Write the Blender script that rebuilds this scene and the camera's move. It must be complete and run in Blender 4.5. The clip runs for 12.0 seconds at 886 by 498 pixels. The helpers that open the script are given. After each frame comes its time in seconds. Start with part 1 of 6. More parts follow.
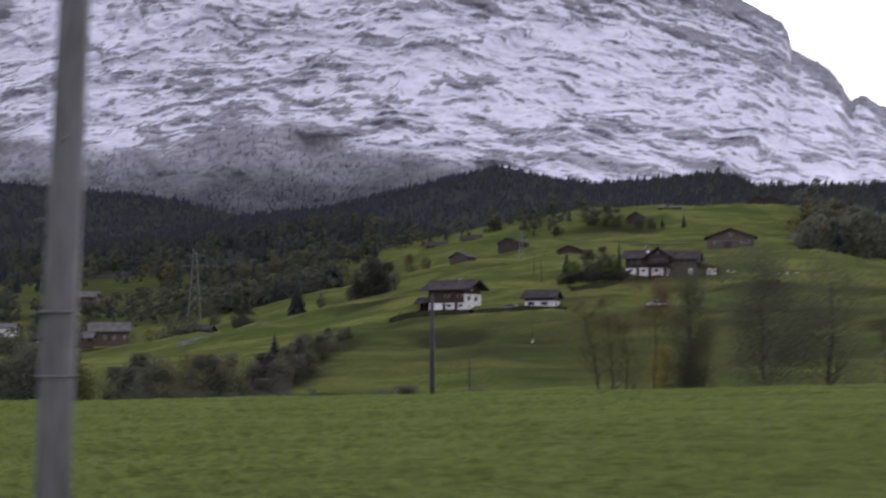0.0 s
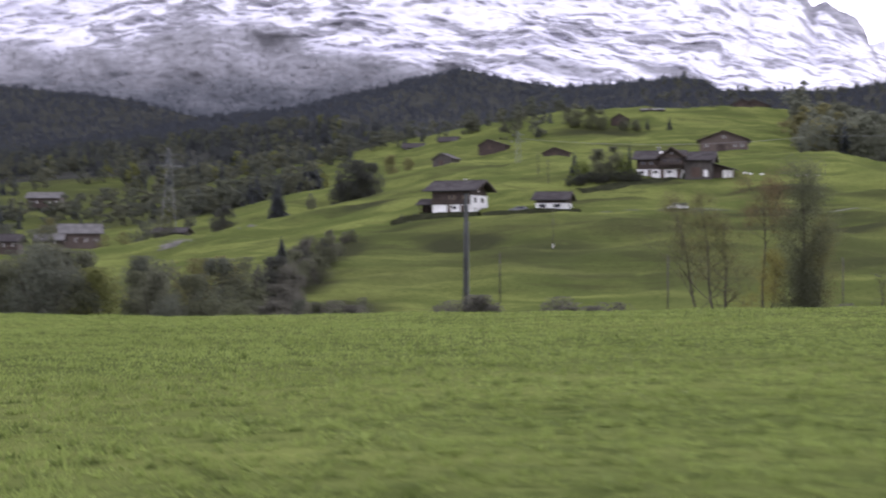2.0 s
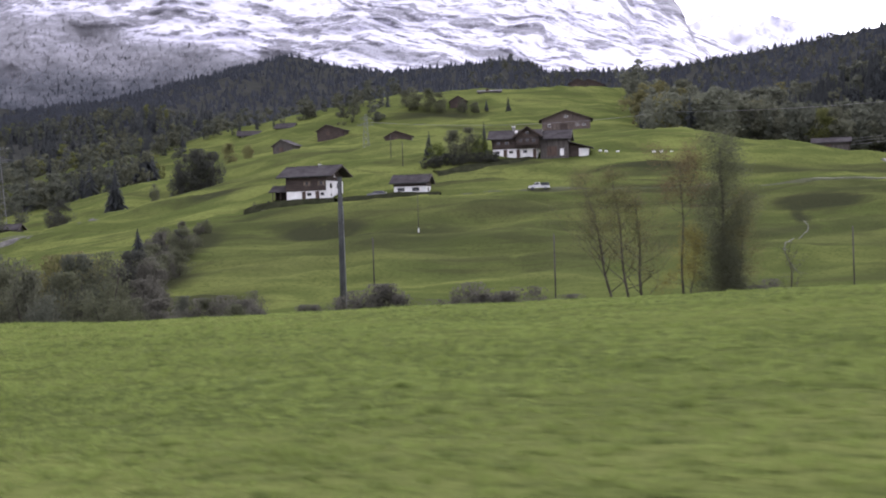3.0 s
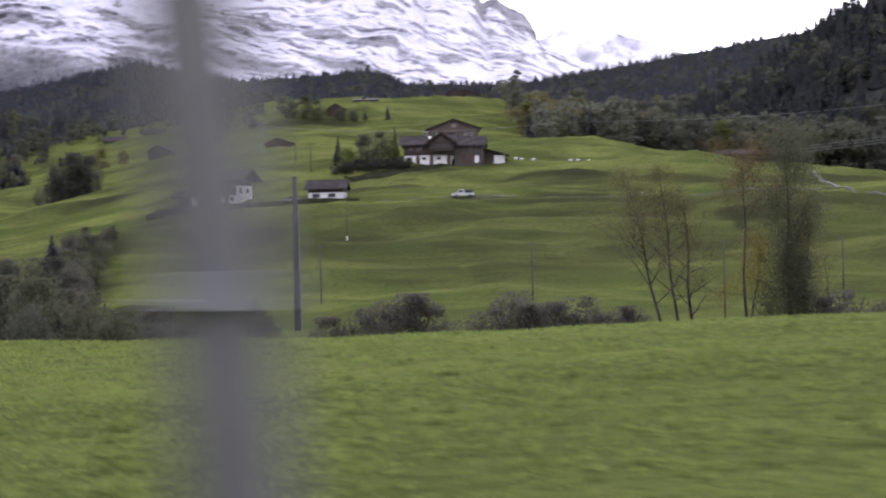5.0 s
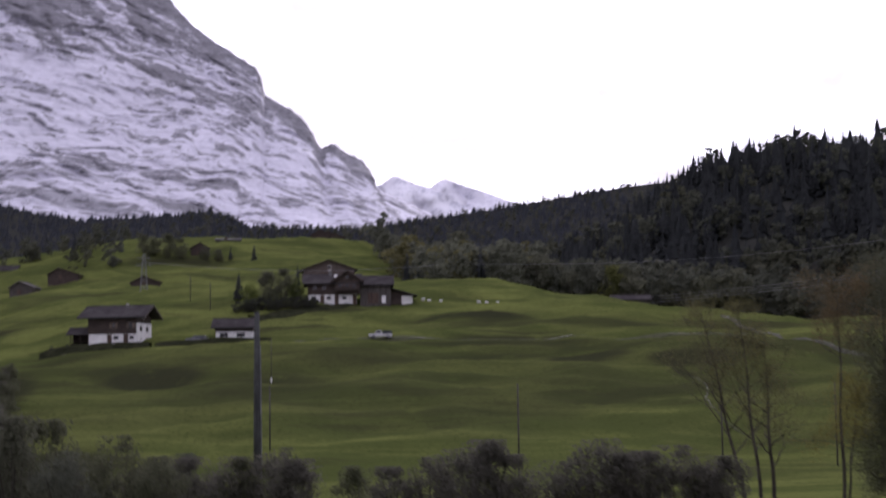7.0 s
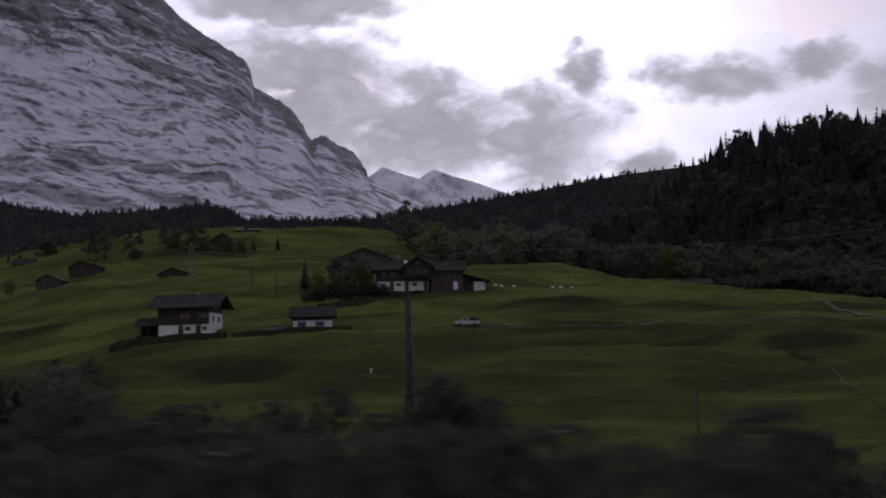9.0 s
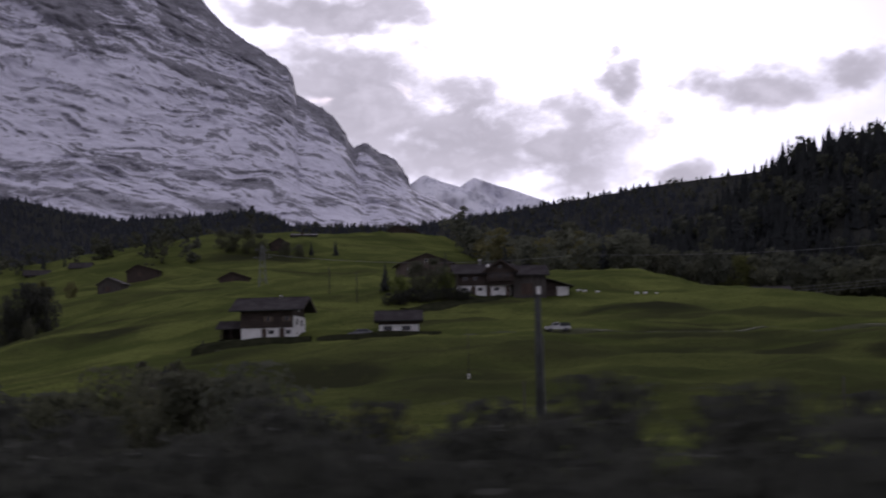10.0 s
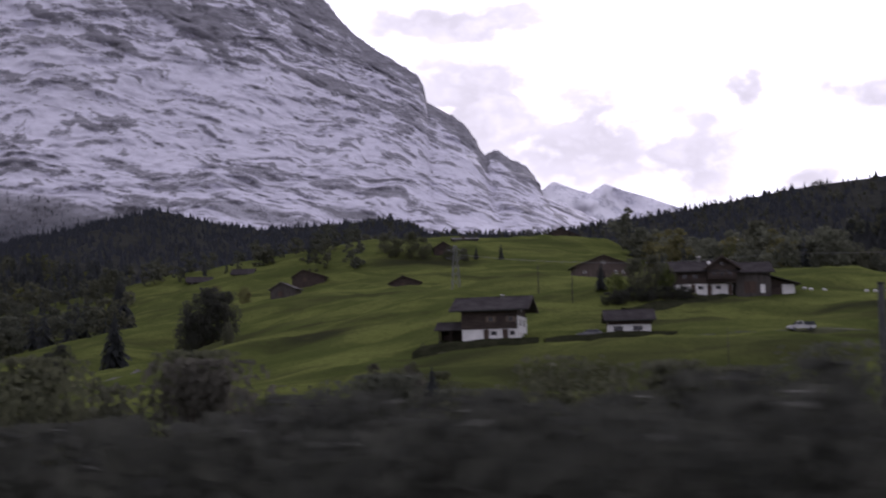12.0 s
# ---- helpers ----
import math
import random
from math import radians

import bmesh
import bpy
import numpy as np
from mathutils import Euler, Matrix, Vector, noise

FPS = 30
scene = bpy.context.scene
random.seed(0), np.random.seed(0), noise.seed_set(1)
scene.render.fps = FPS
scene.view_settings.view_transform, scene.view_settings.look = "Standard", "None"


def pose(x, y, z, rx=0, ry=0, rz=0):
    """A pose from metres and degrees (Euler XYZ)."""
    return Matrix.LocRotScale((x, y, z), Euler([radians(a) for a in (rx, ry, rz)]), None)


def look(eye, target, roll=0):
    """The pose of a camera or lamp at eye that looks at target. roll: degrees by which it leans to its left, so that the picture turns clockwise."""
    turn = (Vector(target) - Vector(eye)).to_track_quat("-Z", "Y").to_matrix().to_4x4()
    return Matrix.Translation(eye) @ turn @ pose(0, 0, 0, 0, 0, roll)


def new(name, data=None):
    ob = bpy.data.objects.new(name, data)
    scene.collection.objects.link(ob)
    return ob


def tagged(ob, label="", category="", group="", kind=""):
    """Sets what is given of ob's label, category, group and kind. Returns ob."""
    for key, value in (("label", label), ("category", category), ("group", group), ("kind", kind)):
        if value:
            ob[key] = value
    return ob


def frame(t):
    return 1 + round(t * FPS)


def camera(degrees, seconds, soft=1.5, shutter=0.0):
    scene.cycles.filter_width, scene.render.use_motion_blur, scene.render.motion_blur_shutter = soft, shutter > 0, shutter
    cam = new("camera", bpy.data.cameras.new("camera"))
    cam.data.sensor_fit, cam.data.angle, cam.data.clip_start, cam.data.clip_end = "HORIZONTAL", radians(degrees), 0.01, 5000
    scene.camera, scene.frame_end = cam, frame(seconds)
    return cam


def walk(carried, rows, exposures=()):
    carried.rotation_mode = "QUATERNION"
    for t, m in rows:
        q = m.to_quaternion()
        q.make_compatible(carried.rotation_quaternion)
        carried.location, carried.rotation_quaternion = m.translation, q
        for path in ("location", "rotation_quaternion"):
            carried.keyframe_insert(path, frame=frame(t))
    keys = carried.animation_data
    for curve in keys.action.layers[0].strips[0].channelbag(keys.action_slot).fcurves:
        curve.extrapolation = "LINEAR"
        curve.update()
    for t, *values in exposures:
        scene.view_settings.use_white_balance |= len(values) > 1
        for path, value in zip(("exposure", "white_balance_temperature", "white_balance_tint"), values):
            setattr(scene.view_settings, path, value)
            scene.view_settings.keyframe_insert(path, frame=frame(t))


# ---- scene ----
cam = camera(32.0, 12.0, soft=2.0, shutter=0.65)
PATH = [
    (0, (56.14, -55.81, 2.11), (31.674, 40.948, 8.373), -0.27),
    (0.5, (51.61, -50.72, 2.05), (25.021, 45.581, 6.413), -1.52),
    (1, (47.01, -45.63, 2.00), (19.941, 50.591, 4.923), -2.71),
    (1.5, (42.25, -40.53, 1.96), (16.282, 56.033, 3.139), -1.65),
    (2, (37.44, -35.43, 1.95), (15.967, 62.233, 2.079), 0.03),
    (2.5, (32.69, -30.41, 1.93), (19.318, 68.696, 1.846), -1.46),
    (3, (28.01, -25.54, 1.89), (17.561, 73.910, 0.990), -1.84),
    (4.8, (11.28, -9.83, 1.43), (9.311, 90.149, 0.988), -1.23),
    (5, (9.42, -8.13, 1.41), (9.181, 91.867, 1.111), -1.38),
    (5.5, (4.80, -3.92, 1.38), (9.280, 95.971, 2.412), -0.87),
    (6, (0.14, 0.23, 1.33), (8.025, 99.875, 4.376), -0.99),
    (6.5, (-4.57, 4.40, 1.29), (5.082, 103.742, 7.532), -0.46),
    (7, (-9.25, 8.65, 1.25), (1.778, 107.639, 10.179), -0.85),
    (7.2, (-11.14, 10.41, 1.24), (0.323, 109.260, 11.093), -1.38),
    (9, (-28.30, 27.61, 1.33), (-16.169, 126.516, 9.694), -1.62),
    (9.5, (-32.97, 32.35, 1.25), (-21.072, 131.294, 9.555), -0.69),
    (10, (-37.55, 37.03, 1.14), (-27.779, 136.148, 10.122), -1.15),
    (10.5, (-42.08, 41.63, 1.02), (-34.829, 141.046, 8.975), -2.72),
    (11, (-46.57, 46.14, 0.91), (-41.537, 145.731, 8.353), -2.40),
    (11.5, (-51.10, 50.60, 0.82), (-47.779, 150.196, 9.165), -2.27),
    (12, (-55.71, 55.07, 0.77), (-53.889, 154.579, 10.468), -1.28),
]

EXPOSURES = [(t, e, 6000, g) for t, e, g in ((0.0, -0.6, 20), (1.0, -0.6, 20), (1.5, -0.2, 19), (2.0, 0.28, 19), (2.5, 0.35, 19), (3.2, 0.27, 19), (5.0, 0.12, 20), (5.5, 0.25, 21), (6.0, 0.0, 22), (6.3, -0.1, 23), (6.8, -0.6, 26), (7.2, -1.0, 27), (9.0, -2.32, 24), (9.5, -1.99, 24), (10.0, -1.86, 24), (10.5, -1.86, 24), (11.0, -1.3, 25), (11.5, -1.14, 25), (12.0, -1.24, 25))]
walk(cam, [(t, look(eye, target, roll)) for t, eye, target, roll in PATH], EXPOSURES)

# ------------------------------------------------------------------ world and sun
SUN_AZ, SUN_EL = 9.0, 17.5
sun_way = Vector((math.sin(radians(SUN_AZ)) * math.cos(radians(SUN_EL)), math.cos(radians(SUN_AZ)) * math.cos(radians(SUN_EL)), math.sin(radians(SUN_EL))))


class Nodes:
    """Short spelling for node trees."""

    def __init__(self, tree):
        self.tree = tree
        tree.nodes.clear()

    def add(self, kind, inputs=None, **settings):
        n = self.tree.nodes.new(kind)
        for k, v in settings.items():
            if k == "operation":
                n.operation = v
            elif k == "blend_type":
                n.blend_type = v
            elif k == "data_type":
                n.data_type = v
            elif k == "sky_type":
                n.sky_type = v
            elif k == "attribute_name":
                n.attribute_name = v
        for k, v in (inputs or {}).items():
            if isinstance(v, bpy.types.NodeSocket):
                self.tree.links.new(v, n.inputs[k])
            else:
                n.inputs[k].default_value = v
        return n

    def math(self, op, a, b=0.0, c=0.0):
        return self.add("ShaderNodeMath", {0: a, 1: b, 2: c}, operation=op).outputs[0]

    def mix(self, fac, a, b, blend="MIX"):
        return self.add("ShaderNodeMix", {0: fac, 6: a, 7: b}, data_type="RGBA", blend_type=blend).outputs[2]

    def noise(self, vector, scale, detail=4.0, rough=0.5, distortion=0.0):
        return self.add("ShaderNodeTexNoise", {"Vector": vector, "Scale": scale, "Detail": detail, "Roughness": rough, "Distortion": distortion}).outputs[0]

    def ramp(self, fac, lo, hi):
        n = self.add("ShaderNodeMapRange", {0: fac, 1: lo, 2: hi, 3: 0.0, 4: 1.0})
        n.interpolation_type = "SMOOTHSTEP"
        return n.outputs[0]

    def scaled(self, vector, s, rot=(0, 0, 0)):
        return self.add("ShaderNodeMapping", {0: vector, 2: rot, 3: s}).outputs[0]


def rgb(r, g, b):
    return (r, g, b, 1.0)


def build_world():
    world = bpy.data.worlds.new("sky")
    world.use_nodes = True
    scene.world = world
    n = Nodes(world.node_tree)
    way = n.add("ShaderNodeTexCoord").outputs["Generated"]
    sky = n.add("ShaderNodeTexSky", sky_type="NISHITA")
    sky.sun_disc, sky.sun_elevation, sky.sun_rotation = False, radians(SUN_EL), radians(SUN_AZ)
    sky.altitude, sky.dust_density = 950, 2.0
    blue = n.mix(1.0, sky.outputs[0], rgb(0.1, 0.1, 0.1), "MULTIPLY")
    # thin bright cloud sheet, stretched flat, torn open in places
    flat = n.scaled(way, (1.0, 1.0, 1.7))
    big = n.noise(flat, 7.0, 5.0, 0.5, 0.25)
    fine = n.noise(flat, 26.0, 6.0, 0.55, 0.3)
    puff = n.noise(flat, 60.0, 5.0, 0.55, 0.2)
    body = n.math("ADD", n.math("MULTIPLY", big, 0.65), n.math("MULTIPLY", fine, 0.35))
    ragged = n.math("ADD", n.math("MULTIPLY", n.math("SUBTRACT", fine, 0.5), 2.2), n.math("MULTIPLY", n.math("SUBTRACT", puff, 0.5), 1.5))

    torn = n.add("ShaderNodeTexNoise", {"Vector": flat, "Scale": 15.0, "Detail": 4.0, "Roughness": 0.55}).outputs["Color"]
    bent = n.add("ShaderNodeVectorMath", {0: torn, 1: Vector((0.5, 0.5, 0.5))}, operation="SUBTRACT").outputs["Vector"]
    bent = n.add("ShaderNodeVectorMath", {0: bent, 1: Vector((0.11, 0.11, 0.075))}, operation="MULTIPLY").outputs["Vector"]
    bent = n.add("ShaderNodeVectorMath", {0: way, 1: bent}, operation="ADD").outputs["Vector"]

    def cloud_at(azimuth, elevation, half_wide, half_high):
        """How deep a direction lies within a cloud: 1 at its middle, 0 at its rim, before the rim is torn."""
        a, e = radians(azimuth), radians(elevation)
        mid = Vector((math.sin(a) * math.cos(e), math.cos(a) * math.cos(e), math.sin(e)))
        side = Vector((math.cos(a), -math.sin(a), 0.0))
        off = n.add("ShaderNodeVectorMath", {0: bent, 1: mid}, operation="SUBTRACT").outputs["Vector"]
        far = 0.0
        for axis, half in ((side, radians(half_wide)), (side.cross(mid), radians(half_high)), (mid, 0.2)):
            q = n.add("ShaderNodeVectorMath", {0: off, 1: axis / half}, operation="DOT_PRODUCT").outputs["Value"]
            far = n.math("ADD", far, n.math("MULTIPLY", q, q))
        return n.math("SUBTRACT", 1.0, far)

    def clouds(rows):
        out = None
        for row in rows:
            c = cloud_at(*row)
            out = c if out is None else n.math("MAXIMUM", out, c)
        return out

    grey = clouds(((2.2, 10.6, 4.0, 2.2), (6.2, 9.2, 4.0, 2.3), (10.3, 8.9, 3.0, 1.7), (12.5, 10.8, 1.4, 1.1), (17.4, 10.7, 2.4, 1.0), (20.6, 11.0, 1.8, 0.8),
                   (14.8, 8.0, 1.3, 0.8), (25.0, 10.3, 2.6, 1.0), (1.6, 13.9, 3.4, 0.9), (-6.0, 15.5, 4.0, 1.2), (29.0, 9.0, 3.0, 1.2)))
    thick = n.ramp(n.math("ADD", grey, ragged), -0.7, 0.95)
    hole = n.ramp(n.math("ADD", clouds(((21.2, 12.9, 3.0, 1.0), (27.0, 14.5, 4.0, 1.6))), ragged), 0.05, 0.7)
    cover = n.math("MULTIPLY", n.ramp(body, 0.28, 0.38), n.math("SUBTRACT", 1.0, hole))
    dot = n.add("ShaderNodeVectorMath", {0: way, 1: sun_way}, operation="DOT_PRODUCT").outputs["Value"]
    near = n.math("MAXIMUM", dot, 0.0)
    glow = n.math("ADD", n.math("MULTIPLY", n.math("POWER", near, 60.0), 5.0), n.math("MULTIPLY", n.math("POWER", near, 8.0), 1.6))
    lit = n.math("ADD", n.math("ADD", 1.6, glow), n.math("MULTIPLY", n.math("SUBTRACT", fine, 0.5), 2.0))
    murk = n.math("ADD", 1.55, n.math("ADD", n.math("MULTIPLY", n.math("SUBTRACT", puff, 0.3), 1.1), n.math("MULTIPLY", n.math("SUBTRACT", fine, 0.4), 2.0)))
    dim = n.math("ADD", n.math("MULTIPLY", lit, n.math("SUBTRACT", 1.0, thick)), n.math("MULTIPLY", murk, thick))
    tint = n.mix(thick, rgb(0.99, 0.975, 1.03), rgb(0.97, 0.935, 0.955))
    cloud = n.mix(1.0, tint, n.add("ShaderNodeCombineColor", {0: dim, 1: dim, 2: dim}).outputs[0], "MULTIPLY")
    colour = n.mix(cover, n.mix(1.0, blue, rgb(2.2, 2.2, 2.6), "MULTIPLY"), cloud)
    back = n.add("ShaderNodeBackground", {"Color": colour, "Strength": 1.0})
    out = n.add("ShaderNodeOutputWorld", {"Surface": back.outputs[0]})
    return out


build_world()
sun = new("sun", bpy.data.lights.new("sun", "SUN"))
sun.data.energy, sun.data.angle, sun.data.color = 2.8, radians(6), (1.0, 0.96, 0.9)
sun.matrix_world = look((0, 0, 300), Vector((0, 0, 300)) - sun_way)


# ------------------------------------------------------------------ materials
def material(name, paint, rough=0.8, metal=0.0, bump=None, bump_strength=0.3, bump_distance=0.02, spec=0.3):
    """paint(n, pos) gives a colour socket or tuple; bump(n, pos) a height socket."""
    m = bpy.data.materials.new(name)
    m.use_nodes = True
    n = Nodes(m.node_tree)
    pos = n.add("ShaderNodeTexCoord").outputs["Object"]
    colour = paint(n, pos)
    bs = n.add("ShaderNodeBsdfPrincipled", {"Base Color": colour, "Roughness": rough, "Metallic": metal, "Specular IOR Level": spec})
    if bump:
        b = n.add("ShaderNodeBump", {"Strength": bump_strength, "Distance": bump_distance, "Height": bump(n, pos)})
        n.tree.links.new(b.outputs[0], bs.inputs["Normal"])
    n.add("ShaderNodeOutputMaterial", {"Surface": bs.outputs[0]})
    return m


def leaf_material(name, paint, glow_through=0.45, rough=0.8):
    """Foliage that lets some light through."""
    m = bpy.data.materials.new(name)
    m.use_nodes = True
    n = Nodes(m.node_tree)
    colour = paint(n, n.add("ShaderNodeTexCoord").outputs["Object"])
    front = n.add("ShaderNodeBsdfPrincipled", {"Base Color": colour, "Roughness": rough, "Specular IOR Level": 0.03})
    back = n.add("ShaderNodeBsdfTranslucent", {"Color": colour})
    both = n.add("ShaderNodeMixShader", {0: glow_through, 1: front.outputs[0], 2: back.outputs[0]})
    n.add("ShaderNodeOutputMaterial", {"Surface": both.outputs[0]})
    return m


def two_tone(a, b, scale, stretch=(1, 1, 1), fine=8.0, lo=0.35, hi=0.65, vary=0.0):
    def paint(n, pos):
        v = n.scaled(pos, stretch)
        f = n.math("ADD", n.math("MULTIPLY", n.noise(v, scale, 4), 0.6), n.math("MULTIPLY", n.noise(v, scale * fine, 5, 0.6), 0.4))
        c = n.mix(n.ramp(f, lo, hi), rgb(*a), rgb(*b))
        if vary:
            r = n.add("ShaderNodeObjectInfo").outputs["Random"]
            c = n.mix(n.math("MULTIPLY", r, vary), c, rgb(*[x * 0.45 for x in a]))
        return c
    return paint


def grass_paint(n, pos):
    patch = n.noise(pos, 0.05, 5, 0.6)
    strip = n.noise(n.scaled(pos, (0.022, 0.055, 0.1)), 1.0, 6, 0.6, 1.2)
    tuft = n.noise(pos, 1.7, 5, 0.65)
    c = n.mix(n.ramp(strip, 0.38, 0.64), rgb(0.064, 0.079, 0.024), rgb(0.124, 0.141, 0.041))
    c = n.mix(n.math("MULTIPLY", n.ramp(patch, 0.45, 0.7), 0.35), c, rgb(0.086, 0.096, 0.034))
    dull = n.ramp(n.noise(n.scaled(pos, (0.03, 0.10, 0.1), (0, 0, radians(6))), 1.0, 6, 0.68, 0.8), 0.50, 0.66)
    c = n.mix(n.math("MULTIPLY", dull, n.math("MULTIPLY", n.ramp(n.math("MULTIPLY", n.add("ShaderNodeSeparateXYZ", {0: pos}).outputs["Y"], 0.01), 1.6, 2.2), 0.6)), c, rgb(0.045, 0.047, 0.022))
    c = n.mix(n.math("MULTIPLY", n.ramp(tuft, 0.5, 0.75), 0.55), c, rgb(0.036, 0.047, 0.017))
    tussock = n.ramp(n.noise(n.scaled(pos, (1.4, 2.6, 1.0), (0, 0, radians(45))), 1.0, 4, 0.6), 0.54, 0.62)
    c = n.mix(n.math("MULTIPLY", tussock, 0.55), c, rgb(0.036, 0.048, 0.015))
    # mask carries rank growth and hollow shade alike, both mixed in as dark colour
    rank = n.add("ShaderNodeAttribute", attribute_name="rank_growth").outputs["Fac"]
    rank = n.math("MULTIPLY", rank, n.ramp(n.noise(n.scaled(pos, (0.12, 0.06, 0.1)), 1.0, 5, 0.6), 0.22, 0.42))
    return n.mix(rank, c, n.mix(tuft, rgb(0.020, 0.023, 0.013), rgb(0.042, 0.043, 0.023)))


def grass_bump(n, pos):
    return n.math("ADD", n.math("MULTIPLY", n.noise(pos, 0.9, 6, 0.7), 0.7), n.math("MULTIPLY", n.noise(n.scaled(pos, (0.06, 0.3, 0.2)), 1.0, 5, 0.6), 0.6))


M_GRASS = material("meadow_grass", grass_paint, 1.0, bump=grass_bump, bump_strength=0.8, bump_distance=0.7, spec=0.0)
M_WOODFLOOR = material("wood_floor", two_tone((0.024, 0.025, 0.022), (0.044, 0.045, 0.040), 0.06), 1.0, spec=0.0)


# ------------------------------------------------------------------ lie of the land
def smax(a, b, k):
    d = a - b
    return 0.5 * (a + b + np.sqrt(d * d + k * k))


def ease(v):
    v = np.clip(v, 0, 1)
    return v * v * (3 - 2 * v)


YS = np.arange(-200.0, 2600.0, 5.0)
PROFILE = np.interp(YS, [-200, 115, 150, 180, 202, 228, 285, 330, 345, 368, 382, 450, 540, 620, 700, 745, 800, 840, 930, 1100, 2600],
                    [-8, -8.2, -9.4, -11.2, -10.9, -6.8, 3.2, 11.0, 13.2, 20.0, 23.4, 30.2, 35.5, 41.0, 51.5, 64, 79, 82, 62, 56, 56])
PROFILE = np.convolve(np.pad(PROFILE, 4, "edge"), np.array([1, 2, 3, 4, 5, 4, 3, 2, 1]) / 25, "valid")


def lump(x, y, scale, seed):
    """Cheap smooth rolling noise from a few waves."""
    rs = np.random.RandomState(seed)
    out = 0
    for k in range(7):
        a, w = rs.uniform(0, 6.28), (0.5 + rs.rand()) * 6.28 / scale
        out = out + np.sin(x * math.cos(a) * w + y * math.sin(a) * w + rs.uniform(0, 6.28))
    return out / 7


def height(x, y):
    x, y = np.asarray(x, float), np.asarray(y, float)
    s, c = (x - y) * 0.7071, (x + y) * 0.7071
    # meadow beside the line, which rolls over into the stream's hollow
    meadow = -1.03 + 0.018 * np.clip(s, -150, 160) + 0.012 * (np.clip(c, -120, 110) - 25) - 0.12 * np.exp(-((x - 30) ** 2 + (y - 40) ** 2) / 400)
    meadow = meadow - 0.17 * np.exp(-((x - 2) ** 2 + (y - 42) ** 2) / 400)
    meadow = meadow + 0.10 * lump(x, y, 9, 3) + 0.05 * lump(x, y, 3.5, 5)
    w = np.maximum(0, y - 38 - 0.45 * np.maximum(0, 5 - x) + 0.10 * np.maximum(0, x - 20))
    meadow = meadow - np.where(w < 22, 0.004 * w * w, 0.004 * 22 * 22 + 0.176 * (w - 22))
    # pasture slope with its spur
    edge = 45 + 45 * ease((y - 495) / 90)
    slope = np.interp(y, YS, PROFILE)
    fall = -x - edge
    slope = slope - 0.20 * 0.5 * (fall + np.sqrt(fall * fall + 500)) * ease((y - 240) / 120) - 0.05 * np.maximum(0, -x - 30) * (1 - ease((y - 240) / 120))
    right = 0.5 * (x - 45 + np.sqrt((x - 45) ** 2 + 300))
    slope = slope - 0.125 * np.minimum(right, 130) * ease((y - 330) / 90)
    calm = 1 - 0.8 * np.exp(-((y - 335) / 14) ** 2)
    slope = slope + (2.2 * lump(x, y * 1.7, 95, 11) + 1.9 * lump(x, y * 1.8, 38, 12)) * ease((y - 200) / 60) * calm + (1.7 * (0.3 - np.abs(lump(x, y * 1.7, 30, 14))) + 0.75 * lump(x, y * 1.5, 17, 15) + 0.8 * (0.3 - np.abs(lump(x, y * 1.8, 13, 16))) + 0.14 * lump(x, y * 1.6, 7, 13)) * ease((y - 190) / 40)
    # hollow below the chalet and the bank that bounds it
    slope = slope - 2.6 * np.exp(-((x + 33) / 13) ** 2 - ((y - 296) / 15) ** 2) - 1.6 * np.exp(-((x - 42) / 26) ** 2 - ((y - 312) / 9) ** 2) + 1.2 * np.exp(-((x - 12) / 30) ** 2 - ((y - 300) / 11) ** 2)
    slope = slope + 2.0 * np.exp(-((x - 40) / 34) ** 2 - ((y - 432) / 24) ** 2)
    slope = slope - 4.0 * np.exp(-((x + 142) / 24) ** 2 - ((y - 492) / 32) ** 2)
    slope = slope - 4.2 * np.exp(-((x + 120) / 28) ** 2 - ((y - 440) / 62) ** 2) + 2.6 * np.exp(-((x + 149) / 22) ** 2 - ((y - 565) / 35) ** 2) + 2.4 * np.exp(-((x - 13) / 30) ** 2 - ((y - 622) / 30) ** 2) + 2.5 * np.exp(-((x + 44) / 40) ** 2 - ((y - 748) / 30) ** 2)
    slope = slope - 4.0 * np.exp(-((x + 121) / 20) ** 2 - ((y - 518) / 32) ** 2) - 1.6 * np.exp(-((x + 160) / 18) ** 2 - ((y - 592) / 24) ** 2)
    slope = slope - 2.2 * np.exp(-((x + 84) / 16) ** 2 - ((y - 376) / 26) ** 2)
    knob = x - 32
    slope = slope - 0.32 * np.minimum(0.5 * (knob + np.sqrt(knob * knob + 250)), 75) * ease((y - 660) / 120)
    slope = smax(slope, -14 + 11 * ease((y - 215) / 140) + 9 * ease((y - 380) / 300), 2.0)
    # far valley side, wooded
    crest = np.interp(x, [-2200, -1110, -850, -744, -596, -515, -371, -311, -243, -183, -81, -38, 100, 280, 437, 700, 1500],
                      [276, 243, 213, 184, 195, 214, 242, 226, 214, 218, 224, 206, 202, 229, 256, 288, 300])
    back = 1960
    f = (y - 520) / (back - 520)
    shape = np.where(f > 0, 0.72 * f + 0.28 * f * f, 1.2 * f)
    far = np.where(y < back, crest * shape, crest - 0.25 * (y - back)) + 5 * lump(x, y, 260, 22) * np.clip(f * 3, 0, 1) * (f < 0.96)
    rise = np.where(y < 740, ease((y - 500) / 240), np.exp(-((y - 740) / 230) ** 2))
    hump = 80 * ease((x - 79) / 175) * rise * (1 + 0.10 * lump(x, y, 120, 23))
    land = smax(slope, far, 6.0) + hump
    return smax(meadow, land, 1.2)


